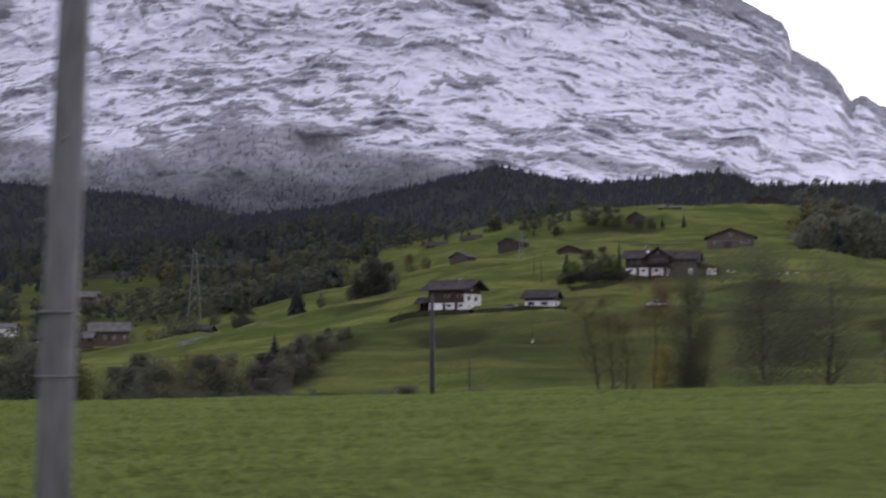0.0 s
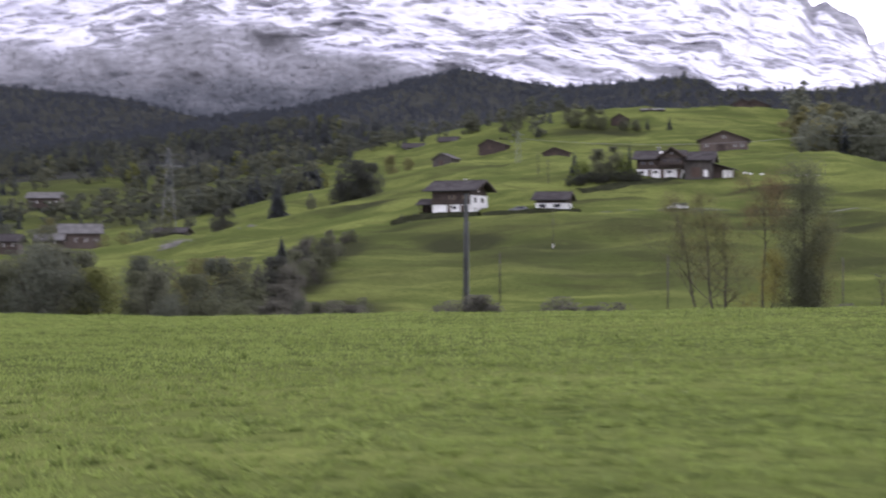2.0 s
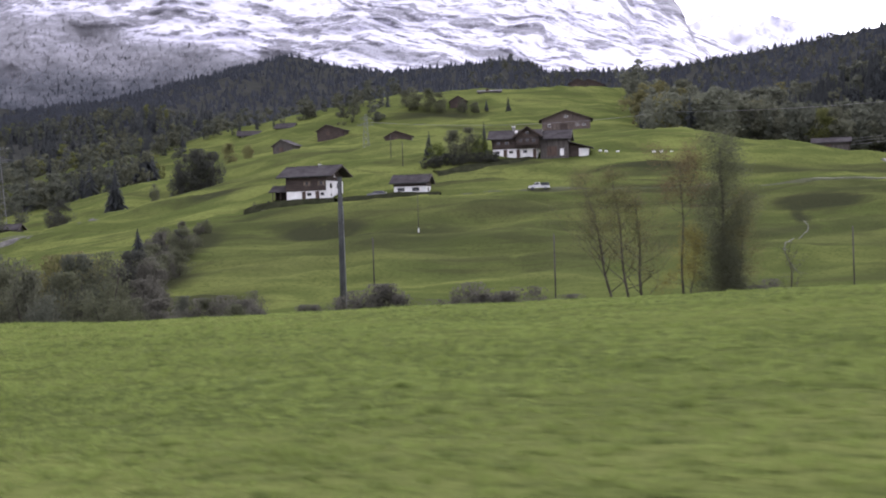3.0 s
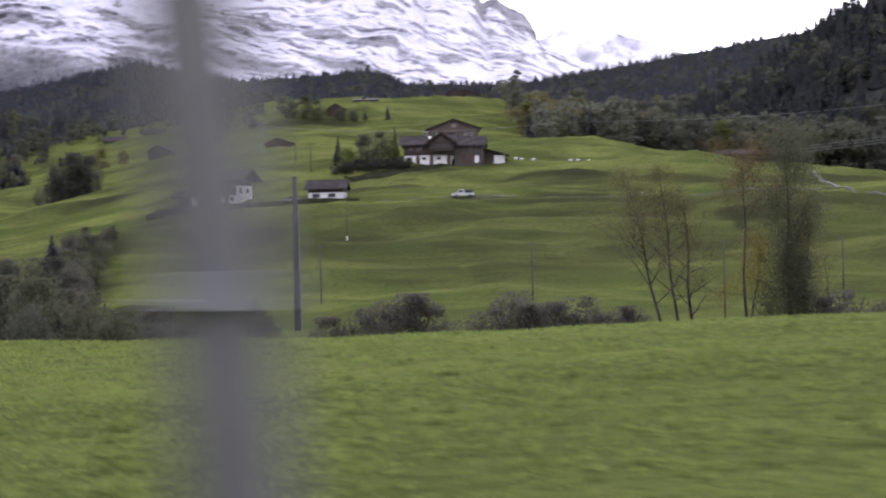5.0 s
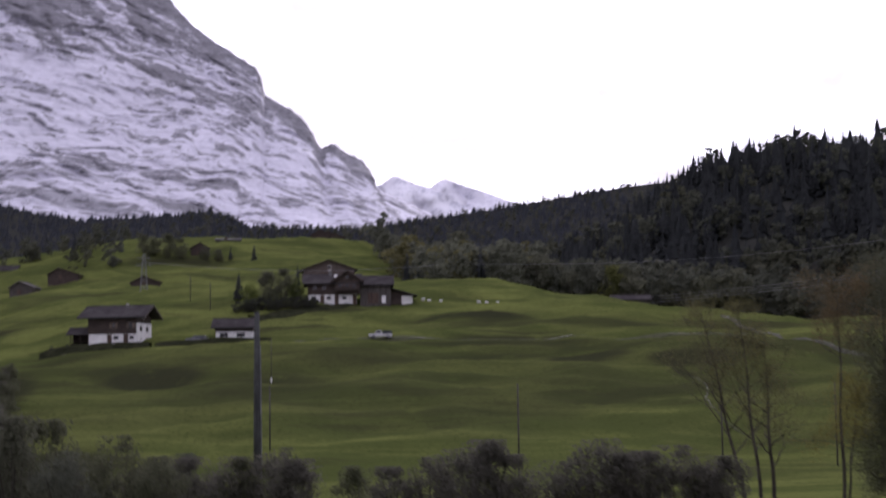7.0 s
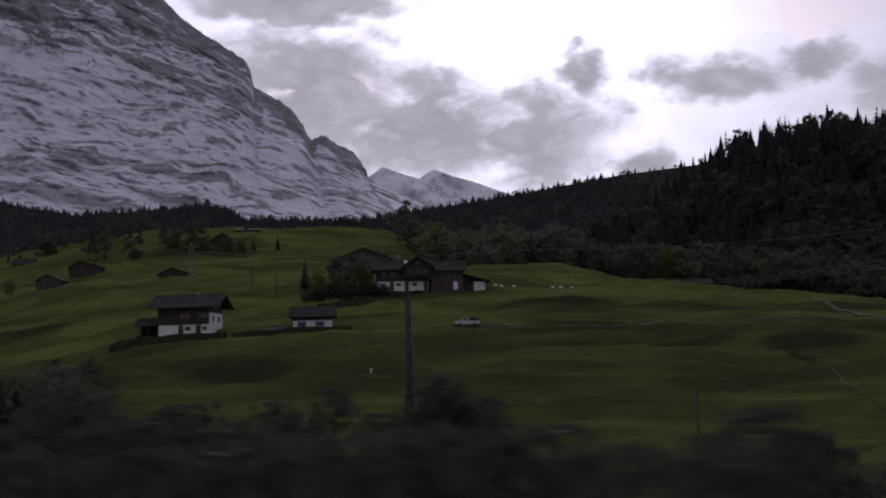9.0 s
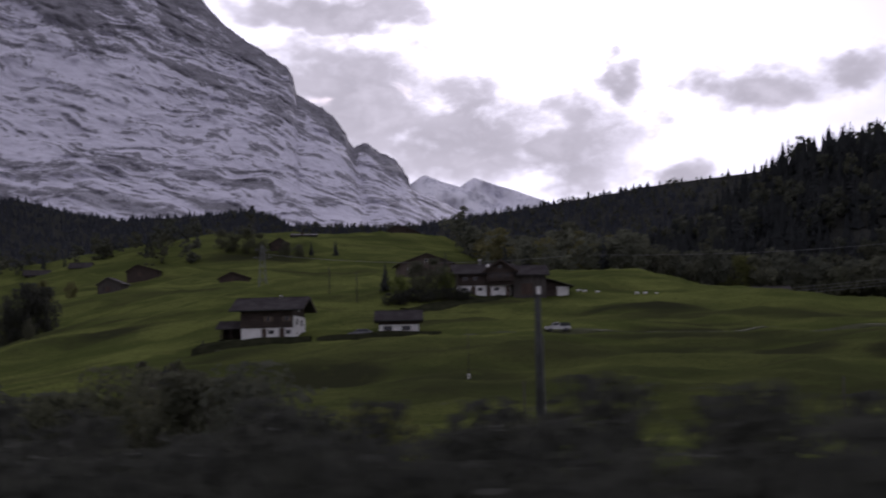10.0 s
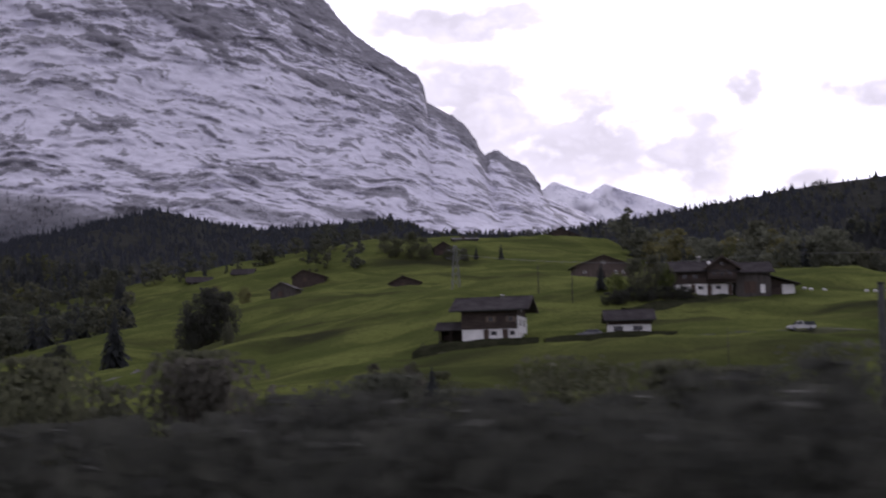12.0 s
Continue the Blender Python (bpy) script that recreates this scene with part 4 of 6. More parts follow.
def shrub_shape(seed, count=3200, leaf=0.025, wide=0.64, lumps=26):
    rs = np.random.RandomState(seed)
    stems = Shape()
    for k in range(7):
        a = k * 0.9 + rs.rand()
        stems.tube([(0.06 * math.cos(a), 0.06 * math.sin(a), -0.12), (0.16 * math.cos(a), 0.16 * math.sin(a), 0.35), (0.30 * math.cos(a), 0.30 * math.sin(a), 0.72 + 0.2 * rs.rand())], [0.014, 0.010, 0.003], 4)
    return stems, leafy_arrays(rs, count, leaf, wide, 0.03, lumps, 0.40)


SHRUBS = [shrub_shape(60 + k) for k in range(4)] + [shrub_shape(70 + k, 500, 0.047) for k in range(2)]
SHRUB_MESHES = {}


def shrub(at, tall, label, kind_index, mat, wide=1.0, turn=0.0, group="", category="shrub"):
    ob = thing("leafy_tree" if category == "tree" else "shrub", at, label, category, group, turn=turn)
    ob.scale = (tall * wide, tall * wide, tall)
    key = (kind_index, mat.name)
    if key not in SHRUB_MESHES:
        st, cr = SHRUBS[kind_index]
        SHRUB_MESHES[key] = (st.mesh("woody_base", [M_BARK]), tri_mesh("foliage", cr, [mat]))
    part("woody_base", SHRUB_MESHES[key][0], None, ob)
    part("foliage", SHRUB_MESHES[key][1], None, ob)
    return ob


# ------------------------------------------------------------------ buildings
def window_unit(parent, at, w, h, face, surround=M_FRAME, shutters=None):
    """A framed window on a wall that faces -y ('f'), +x ('r') or -x ('l'); at is the middle of its outer plane."""
    def put(shape, lo, hi):
        (a, b, c), (d, e, f) = lo, hi
        if face == "f":
            shape.box((at[0] + a, at[1] + b, at[2] + c), (at[0] + d, at[1] + e, at[2] + f))
        elif face == "r":
            shape.box((at[0] - e, at[1] + a, at[2] + c), (at[0] - b, at[1] + d, at[2] + f))
        else:
            shape.box((at[0] + b, at[1] + a, at[2] + c), (at[0] + e, at[1] + d, at[2] + f))
    fr = Shape()
    t = 0.09
    put(fr, (-w / 2, -0.06, h / 2 - t), (w / 2, 0.03, h / 2))
    put(fr, (-w / 2, -0.06, -h / 2), (w / 2, 0.03, -h / 2 + t))
    put(fr, (-w / 2, -0.06, -h / 2 + t), (-w / 2 + t, 0.03, h / 2 - t))
    put(fr, (w / 2 - t, -0.06, -h / 2 + t), (w / 2, 0.03, h / 2 - t))
    put(fr, (-0.04, -0.05, -h / 2 + t), (0.04, 0.03, h / 2 - t))
    win = part("window", fr, surround, parent)
    for x0, x1 in ((-w / 2 + t, -0.04), (0.04, w / 2 - t)):
        gl = Shape()
        put(gl, (x0, -0.025, -h / 2 + t), (x1, 0.02, h / 2 - t))
        part("pane", gl, M_GLASS, win)
    if shutters:
        for s in (-1, 1):
            sh = Shape()
            put(sh, (s * (w / 2 + 0.22) - 0.2, -0.07, -h / 2), (s * (w / 2 + 0.22) + 0.2, -0.01, h / 2))
            part("shutter", sh, shutters, win)
    return win


def door_unit(parent, at, w, h, face="f", mat=M_DOOR):
    sh = Shape()
    if face == "f":
        sh.box((at[0] - w / 2, at[1] - 0.05, at[2]), (at[0] + w / 2, at[1] + 0.03, at[2] + h))
    else:
        sh.box((at[0] - 0.03, at[1] - w / 2, at[2]), (at[0] + 0.05, at[1] + w / 2, at[2] + h))
    return part("door", sh, mat, parent)


def gable_roof(parent, x0, x1, y0, y1, eave, rise, over_side, over_end, mat, ridge="x", thick=0.28, boards=M_TIMBER, skew=0.5):
    """Two roof slabs, a ridge cap and barge boards over the rectangle; eave is the wall's top."""
    if ridge == "x":
        a0, a1, b0, b1 = x0 - over_end, x1 + over_end, y0, y1
    else:
        a0, a1, b0, b1 = y0 - over_end, y1 + over_end, x0, x1
    mid = b0 + (b1 - b0) * skew
    for side, edge in ((-1, b0), (1, b1)):
        run = abs(mid - edge)
        slope = rise / run
        tip, low = edge + side * over_side, eave - slope * over_side
        prof = [(mid, eave + rise), (tip, low), (tip, low + thick), (mid, eave + rise + thick)]
        sh = Shape()
        sh.prism(prof, a0, a1, "x" if ridge == "x" else "y")
        part("roof_slope", sh, mat, parent)
        for end in (a0, a1):
            bb = Shape()
            prof2 = [(mid, eave + rise - 0.12), (tip, low - 0.12), (tip, low + thick + 0.04), (mid, eave + rise + thick + 0.04)]
            bb.prism(prof2, end - 0.05 if end == a0 else end + 0.003, end - 0.003 if end == a0 else end + 0.05, "x" if ridge == "x" else "y")
            part("barge_board", bb, boards, parent)
    cap = Shape()
    cap.prism([(mid - 0.22, eave + rise + thick - 0.05), (mid + 0.22, eave + rise + thick - 0.05), (mid, eave + rise + thick + 0.10)], a0, a1, "x" if ridge == "x" else "y")
    part("ridge_cap", cap, mat, parent)


def gable_walls(x0, x1, y0, y1, z0, eave, rise, ridge="x", skew=0.5):
    sh = Shape()
    if ridge == "x":
        mid = y0 + (y1 - y0) * skew
        sh.prism([(y0, z0), (y1, z0), (y1, eave), (mid, eave + rise), (y0, eave)], x0, x1, "x")
    else:
        mid = x0 + (x1 - x0) * skew
        sh.prism([(x0, z0), (x1, z0), (x1, eave), (mid, eave + rise), (x0, eave)], y0, y1, "y")
    return sh


def chalet():
    """Timber chalet on a white ground storey, gable end to the side."""
    ob = thing("chalet", (-47.35, 338.2, 11.4), "dark timber chalet on a white plastered ground floor, wide low roof", "house", turn=-13)
    L, D, eave, rise = 10.4, 10.0, 5.75, 2.1
    part("ground_floor", Shape().box((0, 0, -2.5), (L, D, 2.0)), M_PLASTER, ob, "white plastered masonry")
    part("upper_floor", gable_walls(-0.12, L - 0.15, -0.12, D, 2.0, eave, rise), M_TIMBER, ob, "dark brown timber")
    part("gable_plaster", Shape().box((L - 0.15, 0, 2.0), (L, D, 4.3)), M_PLASTER, ob, "white plastered gable wall")
    gable_roof(ob, 0, L, 0, D, eave, rise, 1.25, 2.1, M_ROOF)
    for x in (5.4, 9.1):
        window_unit(ob, (x, -0.12, 3.75), 0.9, 1.0, "f", surround=M_OCHRE, shutters=M_OCHRE)
    for x in (4.5, 8.0):
        door_unit(ob, (x, 0, 0.05), 1.0, 1.85)
    for x, w in ((5.9, 1.1), (9.3, 0.9)):
        window_unit(ob, (x, 0, 1.2), w, 0.75, "f", surround=M_TIMBER_GREY)
    for y in (2.6, 6.8):
        window_unit(ob, (L, y, 3.1), 1.25, 1.1, "r", surround=M_TIMBER_GREY)
    for y in (2.8, 6.4):
        window_unit(ob, (L, y, 1.0), 0.9, 0.7, "r")
    window_unit(ob, (L - 0.15, 5.0, 5.7), 1.0, 0.9, "r")
    pipe = Shape().tube([(8.55, -0.22, 0.1), (8.55, -0.22, eave - 0.3)], [0.05, 0.05], 6)
    part("downpipe", pipe, M_MAST, ob, "grey metal downpipe")
    gut = Shape().tube([(-1.9, -1.42, eave - 0.42), (L + 1.9, -1.42, eave - 0.42)], [0.09, 0.09], 6)
    part("gutter", gut, M_MAST, ob)
    ch = Shape().box((6.6, 4.4, 7.2), (7.1, 4.9, 8.35))
    stack = part("chimney", ch, M_CONCRETE, ob, "pale chimney stack with a cap")
    part("chimney_cap", Shape().box((6.52, 4.32, 8.38), (7.18, 4.98, 8.5)), M_PLASTER, stack)
    return ob


def garden_hut():
    """Little open-fronted timber hut beside the chalet."""
    ob = thing("garden_hut", (-51.6, 341.6, 11.5), "little dark timber hut with an open front beside the chalet", "hut", turn=-13)
    part("back_wall", Shape().box((0, 4.0, -2.0), (4.4, 4.15, 2.2)), M_TIMBER, ob)
    part("side_wall", Shape().box((0, 1.6, -2.0), (0.14, 3.997, 2.2)), M_TIMBER, ob)
    part("side_wall", Shape().box((4.26, 1.6, -2.0), (4.4, 3.997, 2.2)), M_TIMBER, ob)
    for x in (0.0, 2.12, 4.24):
        part("post", Shape().box((x, 0.0, -2.0), (x + 0.16, 0.16, 2.15)), M_TIMBER, ob)
    part("rail", Shape().box((0.17, 0.03, 0.75), (2.11, 0.12, 0.87)), M_TIMBER, ob)
    part("floor", Shape().box((0, 0.17, -2.0), (4.4, 3.997, 0.1)), M_STONE, ob)
    gable_roof(ob, 0, 4.4, 0, 4.15, 2.2, 1.15, 0.6, 0.7, M_ROOF, thick=0.18)
    return ob


def garage_house():
    ob = thing("garage_house", (-20.9, 334.2, 11.5), "low white plastered outbuilding with a dark timber roof storey", "house", turn=-4)
    L, D, eave, rise = 7.6, 6.6, 3.1, 1.5
    part("wall", Shape().box((0, 0, -2.0), (L, D, 2.05)), M_PLASTER, ob, "white plastered masonry")
    part("loft", gable_walls(-0.08, L + 0.08, -0.08, D + 0.08, 2.05, eave, rise), M_TIMBER, ob, "dark timber boarding")
    gable_roof(ob, 0, L, 0, D, eave, rise, 1.0, 0.9, M_ROOF)
    for x in (1.7, 5.2):
        window_unit(ob, (x, 0, 1.35), 1.7, 0.85, "f", surround=M_TIMBER)
    window_unit(ob, (L, 3.0, 1.3), 1.1, 0.9, "r", surround=M_TIMBER)
    gut = Shape().tube([(-0.8, -1.12, eave - 0.35), (L + 0.8, -1.12, eave - 0.35)], [0.08, 0.08], 6)
    part("gutter", gut, M_MAST, ob)
    return ob


def farmhouse():
    ob = thing("farmhouse", (-0.6, 379.0, 21.7), "brown timber farmhouse on a white base with stepped roofs", "house", turn=-3)
    # long wing with its cross gable
    part("base", Shape().box((0, 0, -2.5), (11.6, 9, 2.1)), M_PLASTER, ob, "white plastered ground floor")
    part("wing", gable_walls(-0.1, 11.6, -0.1, 9, 2.1, 5.0, 2.0), M_TIMBER, ob)
    gable_roof(ob, 0, 11.6, 0, 9, 5.0, 2.0, 1.0, 1.3, M_ROOF)
    cross = gable_walls(6.3, 12.4, -0.9, 5.0, 2.15, 5.5, 2.1, "y")
    part("cross_gable", cross, M_TIMBER, ob)
    gable_roof(ob, 6.3, 12.4, -0.9, 5.0, 5.5, 2.1, 0.9, 0.9, M_ROOF, "y")
    for x in (2.9, 6.3, 10.6):
        part("gate", Shape().box((x, -0.06, -0.4), (x + 0.95, 0.03, 2.0)), M_DOOR, ob, "dark boarded gate")
    for x in (1.3, 4.9, 8.6):
        window_unit(ob, (x, 0, 1.3), 1.1, 0.7, "f", surround=M_TIMBER_GREY)
    for x in (1.6, 3.8):
        window_unit(ob, (x, -0.1, 3.7), 1.0, 1.0, "f", surround=M_TIMBER_RED)
    for x in (7.6, 9.3, 11.0):
        window_unit(ob, (x, -0.9, 4.0), 0.9, 1.05, "f", surround=M_TIMBER_RED)
    window_unit(ob, (9.35, -0.9, 6.2), 0.9, 0.8, "f", surround=M_TIMBER_RED)
    bal = Shape().box((6.4, -1.9, 2.9), (12.3, -0.92, 3.05))
    for k in range(16):
        bal.box((6.5 + k * 0.36, -1.88, 3.05), (6.62 + k * 0.36, -1.83, 3.8))
    bal.box((6.4, -1.9, 3.8), (12.3, -1.81, 3.9))
    part("balcony", bal, M_TIMBER, ob)
    # barn wing and lean-to shed
    part("barn_wing", gable_walls(12.45, 19.8, 1.2, 10.2, -2.5, 4.6, 2.0), M_TIMBER_GREY, ob, "weathered grey boarding")
    gable_roof(ob, 12.9, 19.8, 1.2, 10.2, 4.6, 2.0, 0.9, 0.8, M_ROOF)
    door_unit(ob, (15.5, 1.2, 0.0), 2.6, 2.5)
    shed = Shape().prism([(19.85, -2.5), (25.0, -2.5), (25.0, 1.75), (19.85, 3.3)], 2.6, 9.0, "y")
    part("shed_wall", shed, M_TIMBER, ob)
    part("shed_plaster", Shape().box((22.4, 2.45, -0.3), (25.05, 2.59, 1.75)), M_PLASTER, ob, "white plastered panel")
    part("shed_panel", Shape().box((17.6, 1.1, 0.0), (18.6, 1.19, 1.8)), M_PLASTER, ob, "pale door")
    roof = Shape().prism([(16.8, 4.35), (26.1, 1.65), (26.1, 1.85), (16.8, 4.55)], 0.9, 9.6, "y")
    part("shed_roof", roof, M_ROOF, ob)
    ch = part("chimney", Shape().box((4.9, 4.0, 6.5), (5.6, 4.7, 8.1)), M_CONCRETE, ob)
    part("chimney_cap", Shape().box((4.8, 3.9, 8.15), (5.7, 4.8, 8.28)), M_PLASTER, ch)
    dish = Shape().tube([(6.6, -1.6, 6.4), (6.62, -1.75, 6.45)], [0.45, 0.32], 10)
    part("satellite_dish", dish, M_PLASTER, ob, "white satellite dish")
    return ob


def big_barn():
    ob = thing("barn", (3.4, 619.0, 43.6), "broad brown barn with a low gable roof facing the valley", "barn", turn=2)
    part("wall", gable_walls(0, 20.0, 0, 16, -3, 4.9, 3.6, "y"), M_TIMBER_RED, ob, "red-brown boarding")
    gable_roof(ob, 0, 20, 0, 16, 4.9, 3.6, 1.3, 1.2, M_ROOF, "y")
    door_unit(ob, (9.0, 0, 0.1), 3.2, 3.0, mat=M_TIMBER)
    for x in (3.0, 14.6, 17.4):
        window_unit(ob, (x, 0, 2.4), 1.3, 1.0, "f")
    window_unit(ob, (10.0, 0, 6.0), 1.4, 1.0, "f")
    return ob


def hay_barn(at, L, D, eave, rise, turn, label, mat=M_TIMBER_GREY, ridge="x", skew=0.5, roof=M_ROOF):
    at = (at[0], at[1], max(ground_z(at[0] + L * k, at[1] + q) for k in (0.1, 0.5, 0.9) for q in (-1.0, -8.0)) + 0.25)
    ob = thing("hay_barn", at, label, "barn", "hay barns on the pasture", turn=turn)
    part("wall", gable_walls(0, L, 0, D, -3.0, eave, rise, ridge, skew), mat, ob)
    gable_roof(ob, 0, L, 0, D, eave, rise, 0.8, 0.7, roof, ridge, 0.22, mat, skew)
    door_unit(ob, (L * 0.4, 0, 0.1), 1.6, 1.9)
    for k in range(3):
        log = Shape().tube([(-0.05 + k * L / 2.02, -0.06, -1.0), (-0.05 + k * L / 2.02, -0.06, eave - 0.05)], [0.13, 0.13], 6)
        part("corner_post", log, M_TIMBER, ob)
    return ob


chalet()
garden_hut()
garage_house()
farmhouse()
big_barn()
hay_barn((-107.0, 602.0), 9.0, 7.0, 2.8, 2.2, -14, "small weathered hay barn on the open pasture", M_TIMBER_GREY, "y", 0.42)
hay_barn((-107.5, 705.0), 13.4, 7.5, 2.4, 2.7, -6, "long low hay barn with a roof swept down at one side", M_TIMBER, "y", 0.34)
hay_barn((-65.2, 637.0), 11.4, 7.0, 2.2, 2.3, 4, "low dark hay barn on the open slope", M_TIMBER, "y", 0.40)
hay_barn((-47.0, 745.0), 8.0, 7.0, 3.4, 2.4, 5, "small dark cabin among trees on the knoll", M_TIMBER, "y")
hay_barn((94.0, 470.0), 11.0, 7.0, 2.6, 1.3, -8, "weathered shed at the edge of the wood", M_TIMBER_GREY)
hay_barn((11.5, 812.0), 9.0, 8.0, 2.6, 2.4, 0, "dark barn on the brow of the knoll", M_TIMBER, "y")
hay_barn((13.0, 850.0), 17.0, 9.0, 4.2, 3.4, 0, "broad dark barn on the skyline of the knoll", M_TIMBER, "y")
hay_barn((-37.0, 800.0), 12.0, 5.0, 0.7, 0.7, 3, "long low cattle shelter with a pale metal roof", M_TIMBER_GREY, roof=M_ROOF_GREY)


def valley_house(at, L, D, eave, rise, turn, wall, roof, label, upper=None):
    ob = thing("valley_house", at, label, "house", "houses in the valley", turn=turn)
    if upper:
        part("ground_floor", Shape().box((0, 0, -2), (L, D, eave * 0.5)), wall, ob)
        part("upper_floor", gable_walls(-0.05, L + 0.05, -0.05, D, eave * 0.5, eave, rise), upper, ob)
    else:
        part("wall", gable_walls(0, L, 0, D, -2, eave, rise), wall, ob)
    gable_roof(ob, 0, L, 0, D, eave, rise, 1.0, 1.0, roof)
    n = max(2, int(L / 3.2))
    for k in range(n):
        for z in (1.4, 3.8):
            if z + 0.8 < eave:
                window_unit(ob, ((k + 0.5) * L / n, -0.05 if upper and z > 2 else 0, z), 1.0, 1.2, "f")
    door_unit(ob, (L * 0.5, -0.05, 0), 1.0, 2.0)
    return ob


valley_house((-218.5, 482.0, 4.6), 14.5, 11, 4.0, 3.0, 28, M_TIMBER_RED, M_ROOF_GREY, "brown farmhouse with a broad pale grey roof")
valley_house((-222.0, 470.0, 3.6), 9.0, 7, 2.4, 1.8, 20, M_TIMBER, M_ROOF_GREY, "small brown shed with a grey roof")
valley_house((-240.5, 478.0, 2.6), 7.0, 6, 3.2, 2.0, 5, M_TIMBER, M_ROOF, "small dark shed among bushes")
valley_house((-313.5, 560.0, 6.8), 16.5, 9, 4.4, 1.6, 4, M_PLASTER, M_ROOF_GREY, "white house with two rows of windows")
valley_house((-190.0, 500.0, 6.6), 12.0, 7, 2.2, 1.6, 0, M_TIMBER_GREY, M_ROOF, "low shed below the pylon")
for hx, hy, hl, turn in ((-139.0, 758.0, 9.0, -6), (-160.0, 764.0, 11.0, 12)):
    valley_house((hx, hy, ground_z(hx, hy) - 1.6), hl, 8, 2.8, 2.2, turn, M_TIMBER, M_ROOF, "small brown farmhouse with a dark roof on the far shoulder")
valley_house((-345.0, 700.0, 26.0), 17.0, 10, 3.6, 2.6, 10, M_TIMBER, M_ROOF_GREY, "farmhouse with a pale roof on the valley side")


# ------------------------------------------------------------------ terraces, road, track
def strip(name, pts, width, mat, lift, label, category, kind="structure"):
    """A band laid over the ground along a line of plan points."""
    p = [np.array(q, float) for q in pts]
    line = []
    for a, b in zip(p[:-1], p[1:]):
        n = max(2, int(np.linalg.norm(b - a) / 2))
        line += [a + (b - a) * i / n for i in range(n)]
    line = np.array(line + [p[-1]])
    for _ in range(8):
        line[1:-1] = (line[:-2] + 2 * line[1:-1] + line[2:]) / 4
    d = np.gradient(line, axis=0)
    d /= np.linalg.norm(d, axis=1)[:, None]
    s = np.stack([-d[:, 1], d[:, 0]], 1)
    rim = -0.7 if lift < 0.5 else -lift - 0.4
    rows = [(line + s * width * k, drop) for k, drop in ((-0.75 if lift < 0.5 else -0.58, rim), (-0.5, 0.0), (0.0, 0.0), (0.5, 0.0), (0.75, rim))]
    v = []
    for r, drop in rows:
        z = height(r[:, 0], r[:, 1]) + lift + drop
        v.append(np.stack([r[:, 0], r[:, 1], z], 1))
    ob = new(name, fast_mesh(name, np.concatenate(v), grid_faces(len(line), 5), [mat], smooth=True))
    return tagged(ob, label, category, kind=kind)


strip("road", [(-52, 331), (-20, 330.5), (20, 331), (50, 330), (80, 334), (96, 331)], 1.5, M_TRACK, 0.14, "narrow farm lane across the pasture", "road")
strip("road", [(97, 366), (96.5, 345), (97.3, 328), (101.7, 312), (112, 306)], 0.8, M_PATH, 0.3, "pale gravel track running down the pasture", "road")
strip("road", [(-230, 395), (-170, 402), (-124, 404), (-100, 418)], 3.0, M_TRACK, 0.22, "gravel track at the foot of the slope", "road")


strip("gravel_bank", [(-135, 374), (-126, 376), (-118, 380), (-111, 389)], 4.5, M_SCREE, 0.05, "grey stony bank below the spruce", "bank")
strip("terrace_bank", [(-56, 333.8), (-52, 332.2), (-44, 330.6), (-34, 329.9)], 3.4, M_STONE, 1.25, "dark stone-edged bank below the chalet", "bank")
strip("terrace_bank", [(-33, 329.9), (-18, 329.8), (-9.5, 330.2)], 3.0, M_STONE, 0.95, "dark stone-edged bank below the outbuilding", "bank")


strip("hedge_bank", [(-14, 362), (-8.3, 365.5), (-2.8, 368.5), (4.6, 373), (11, 379)], 2.6, M_STONE, 0.35, "dark overgrown bank below the hedge", "bank")
strip("footpath", [(66.9, 284), (67, 274), (61, 256), (57.5, 240), (59.5, 229)], 0.25, M_TRACK, 0.10, "pale trodden path winding down the pasture", "path")


# ------------------------------------------------------------------ poles, pylons
def line_post(at, tall, r, label, name="utility_pole", group="", mat=M_POLE, lean=(0, 0)):
    ob = thing(name, at, label, "pole", group)
    sh = Shape().tube([(0, 0, -1), (lean[0] * 0.5, lean[1] * 0.5, tall * 0.5), (lean[0], lean[1], tall)], [r, r * 0.88, r * 0.75], 12)
    part("shaft", sh, mat, ob, smooth=True)
    return ob


def big_mast():
    z = ground_z(-11.1, 202.2)
    tall = 10.9 - z
    ob = thing("power_mast", (-11.1, 202.2, z), "thick grey tapered power mast standing by the stream", "pole")
    sh = Shape().tube([(0, 0, -1), (0, 0, tall * 0.35), (0, 0, tall * 0.7), (0, 0, tall)], [0.52, 0.46, 0.39, 0.31], 16)
    part("shaft", sh, M_MAST, ob, smooth=True)
    pipe = Shape().tube([(0.52, -0.2, 0), (0.40, -0.2, tall * 0.8)], [0.07, 0.07], 6)
    part("cable_duct", pipe, M_STEEL, ob, "pale cable duct")
    part("head", Shape().tube([(0, 0, tall), (0, 0, tall + 0.15)], [0.36, 0.36], 16), M_MAST, ob)


big_mast()
for px, py, tall in ((-9.6, 223.6, 1.9), (20.7, 197.0, 1.6), (46.0, 196.0, 1.1), (-23.5, 372.0, 26.5), (-29.0, 390.0, 29.5), (64.0, 205.0, 1.3)):
    line_post((px, py, ground_z(px, py)), tall - ground_z(px, py), 0.12, "thin dark wooden line pole on the pasture", group="line poles", mat=M_POST)
marked = line_post((-9.4, 284.6, ground_z(-9.4, 284.6)), 8.5, 0.07, "thin dark pole with a white marker band near its foot", "marker_pole", mat=M_POST)
part("marker_band", Shape().tube([(0, 0, 0.5), (0, 0, 1.35)], [0.13, 0.13], 10), M_PLASTER, marked, "white painted band")
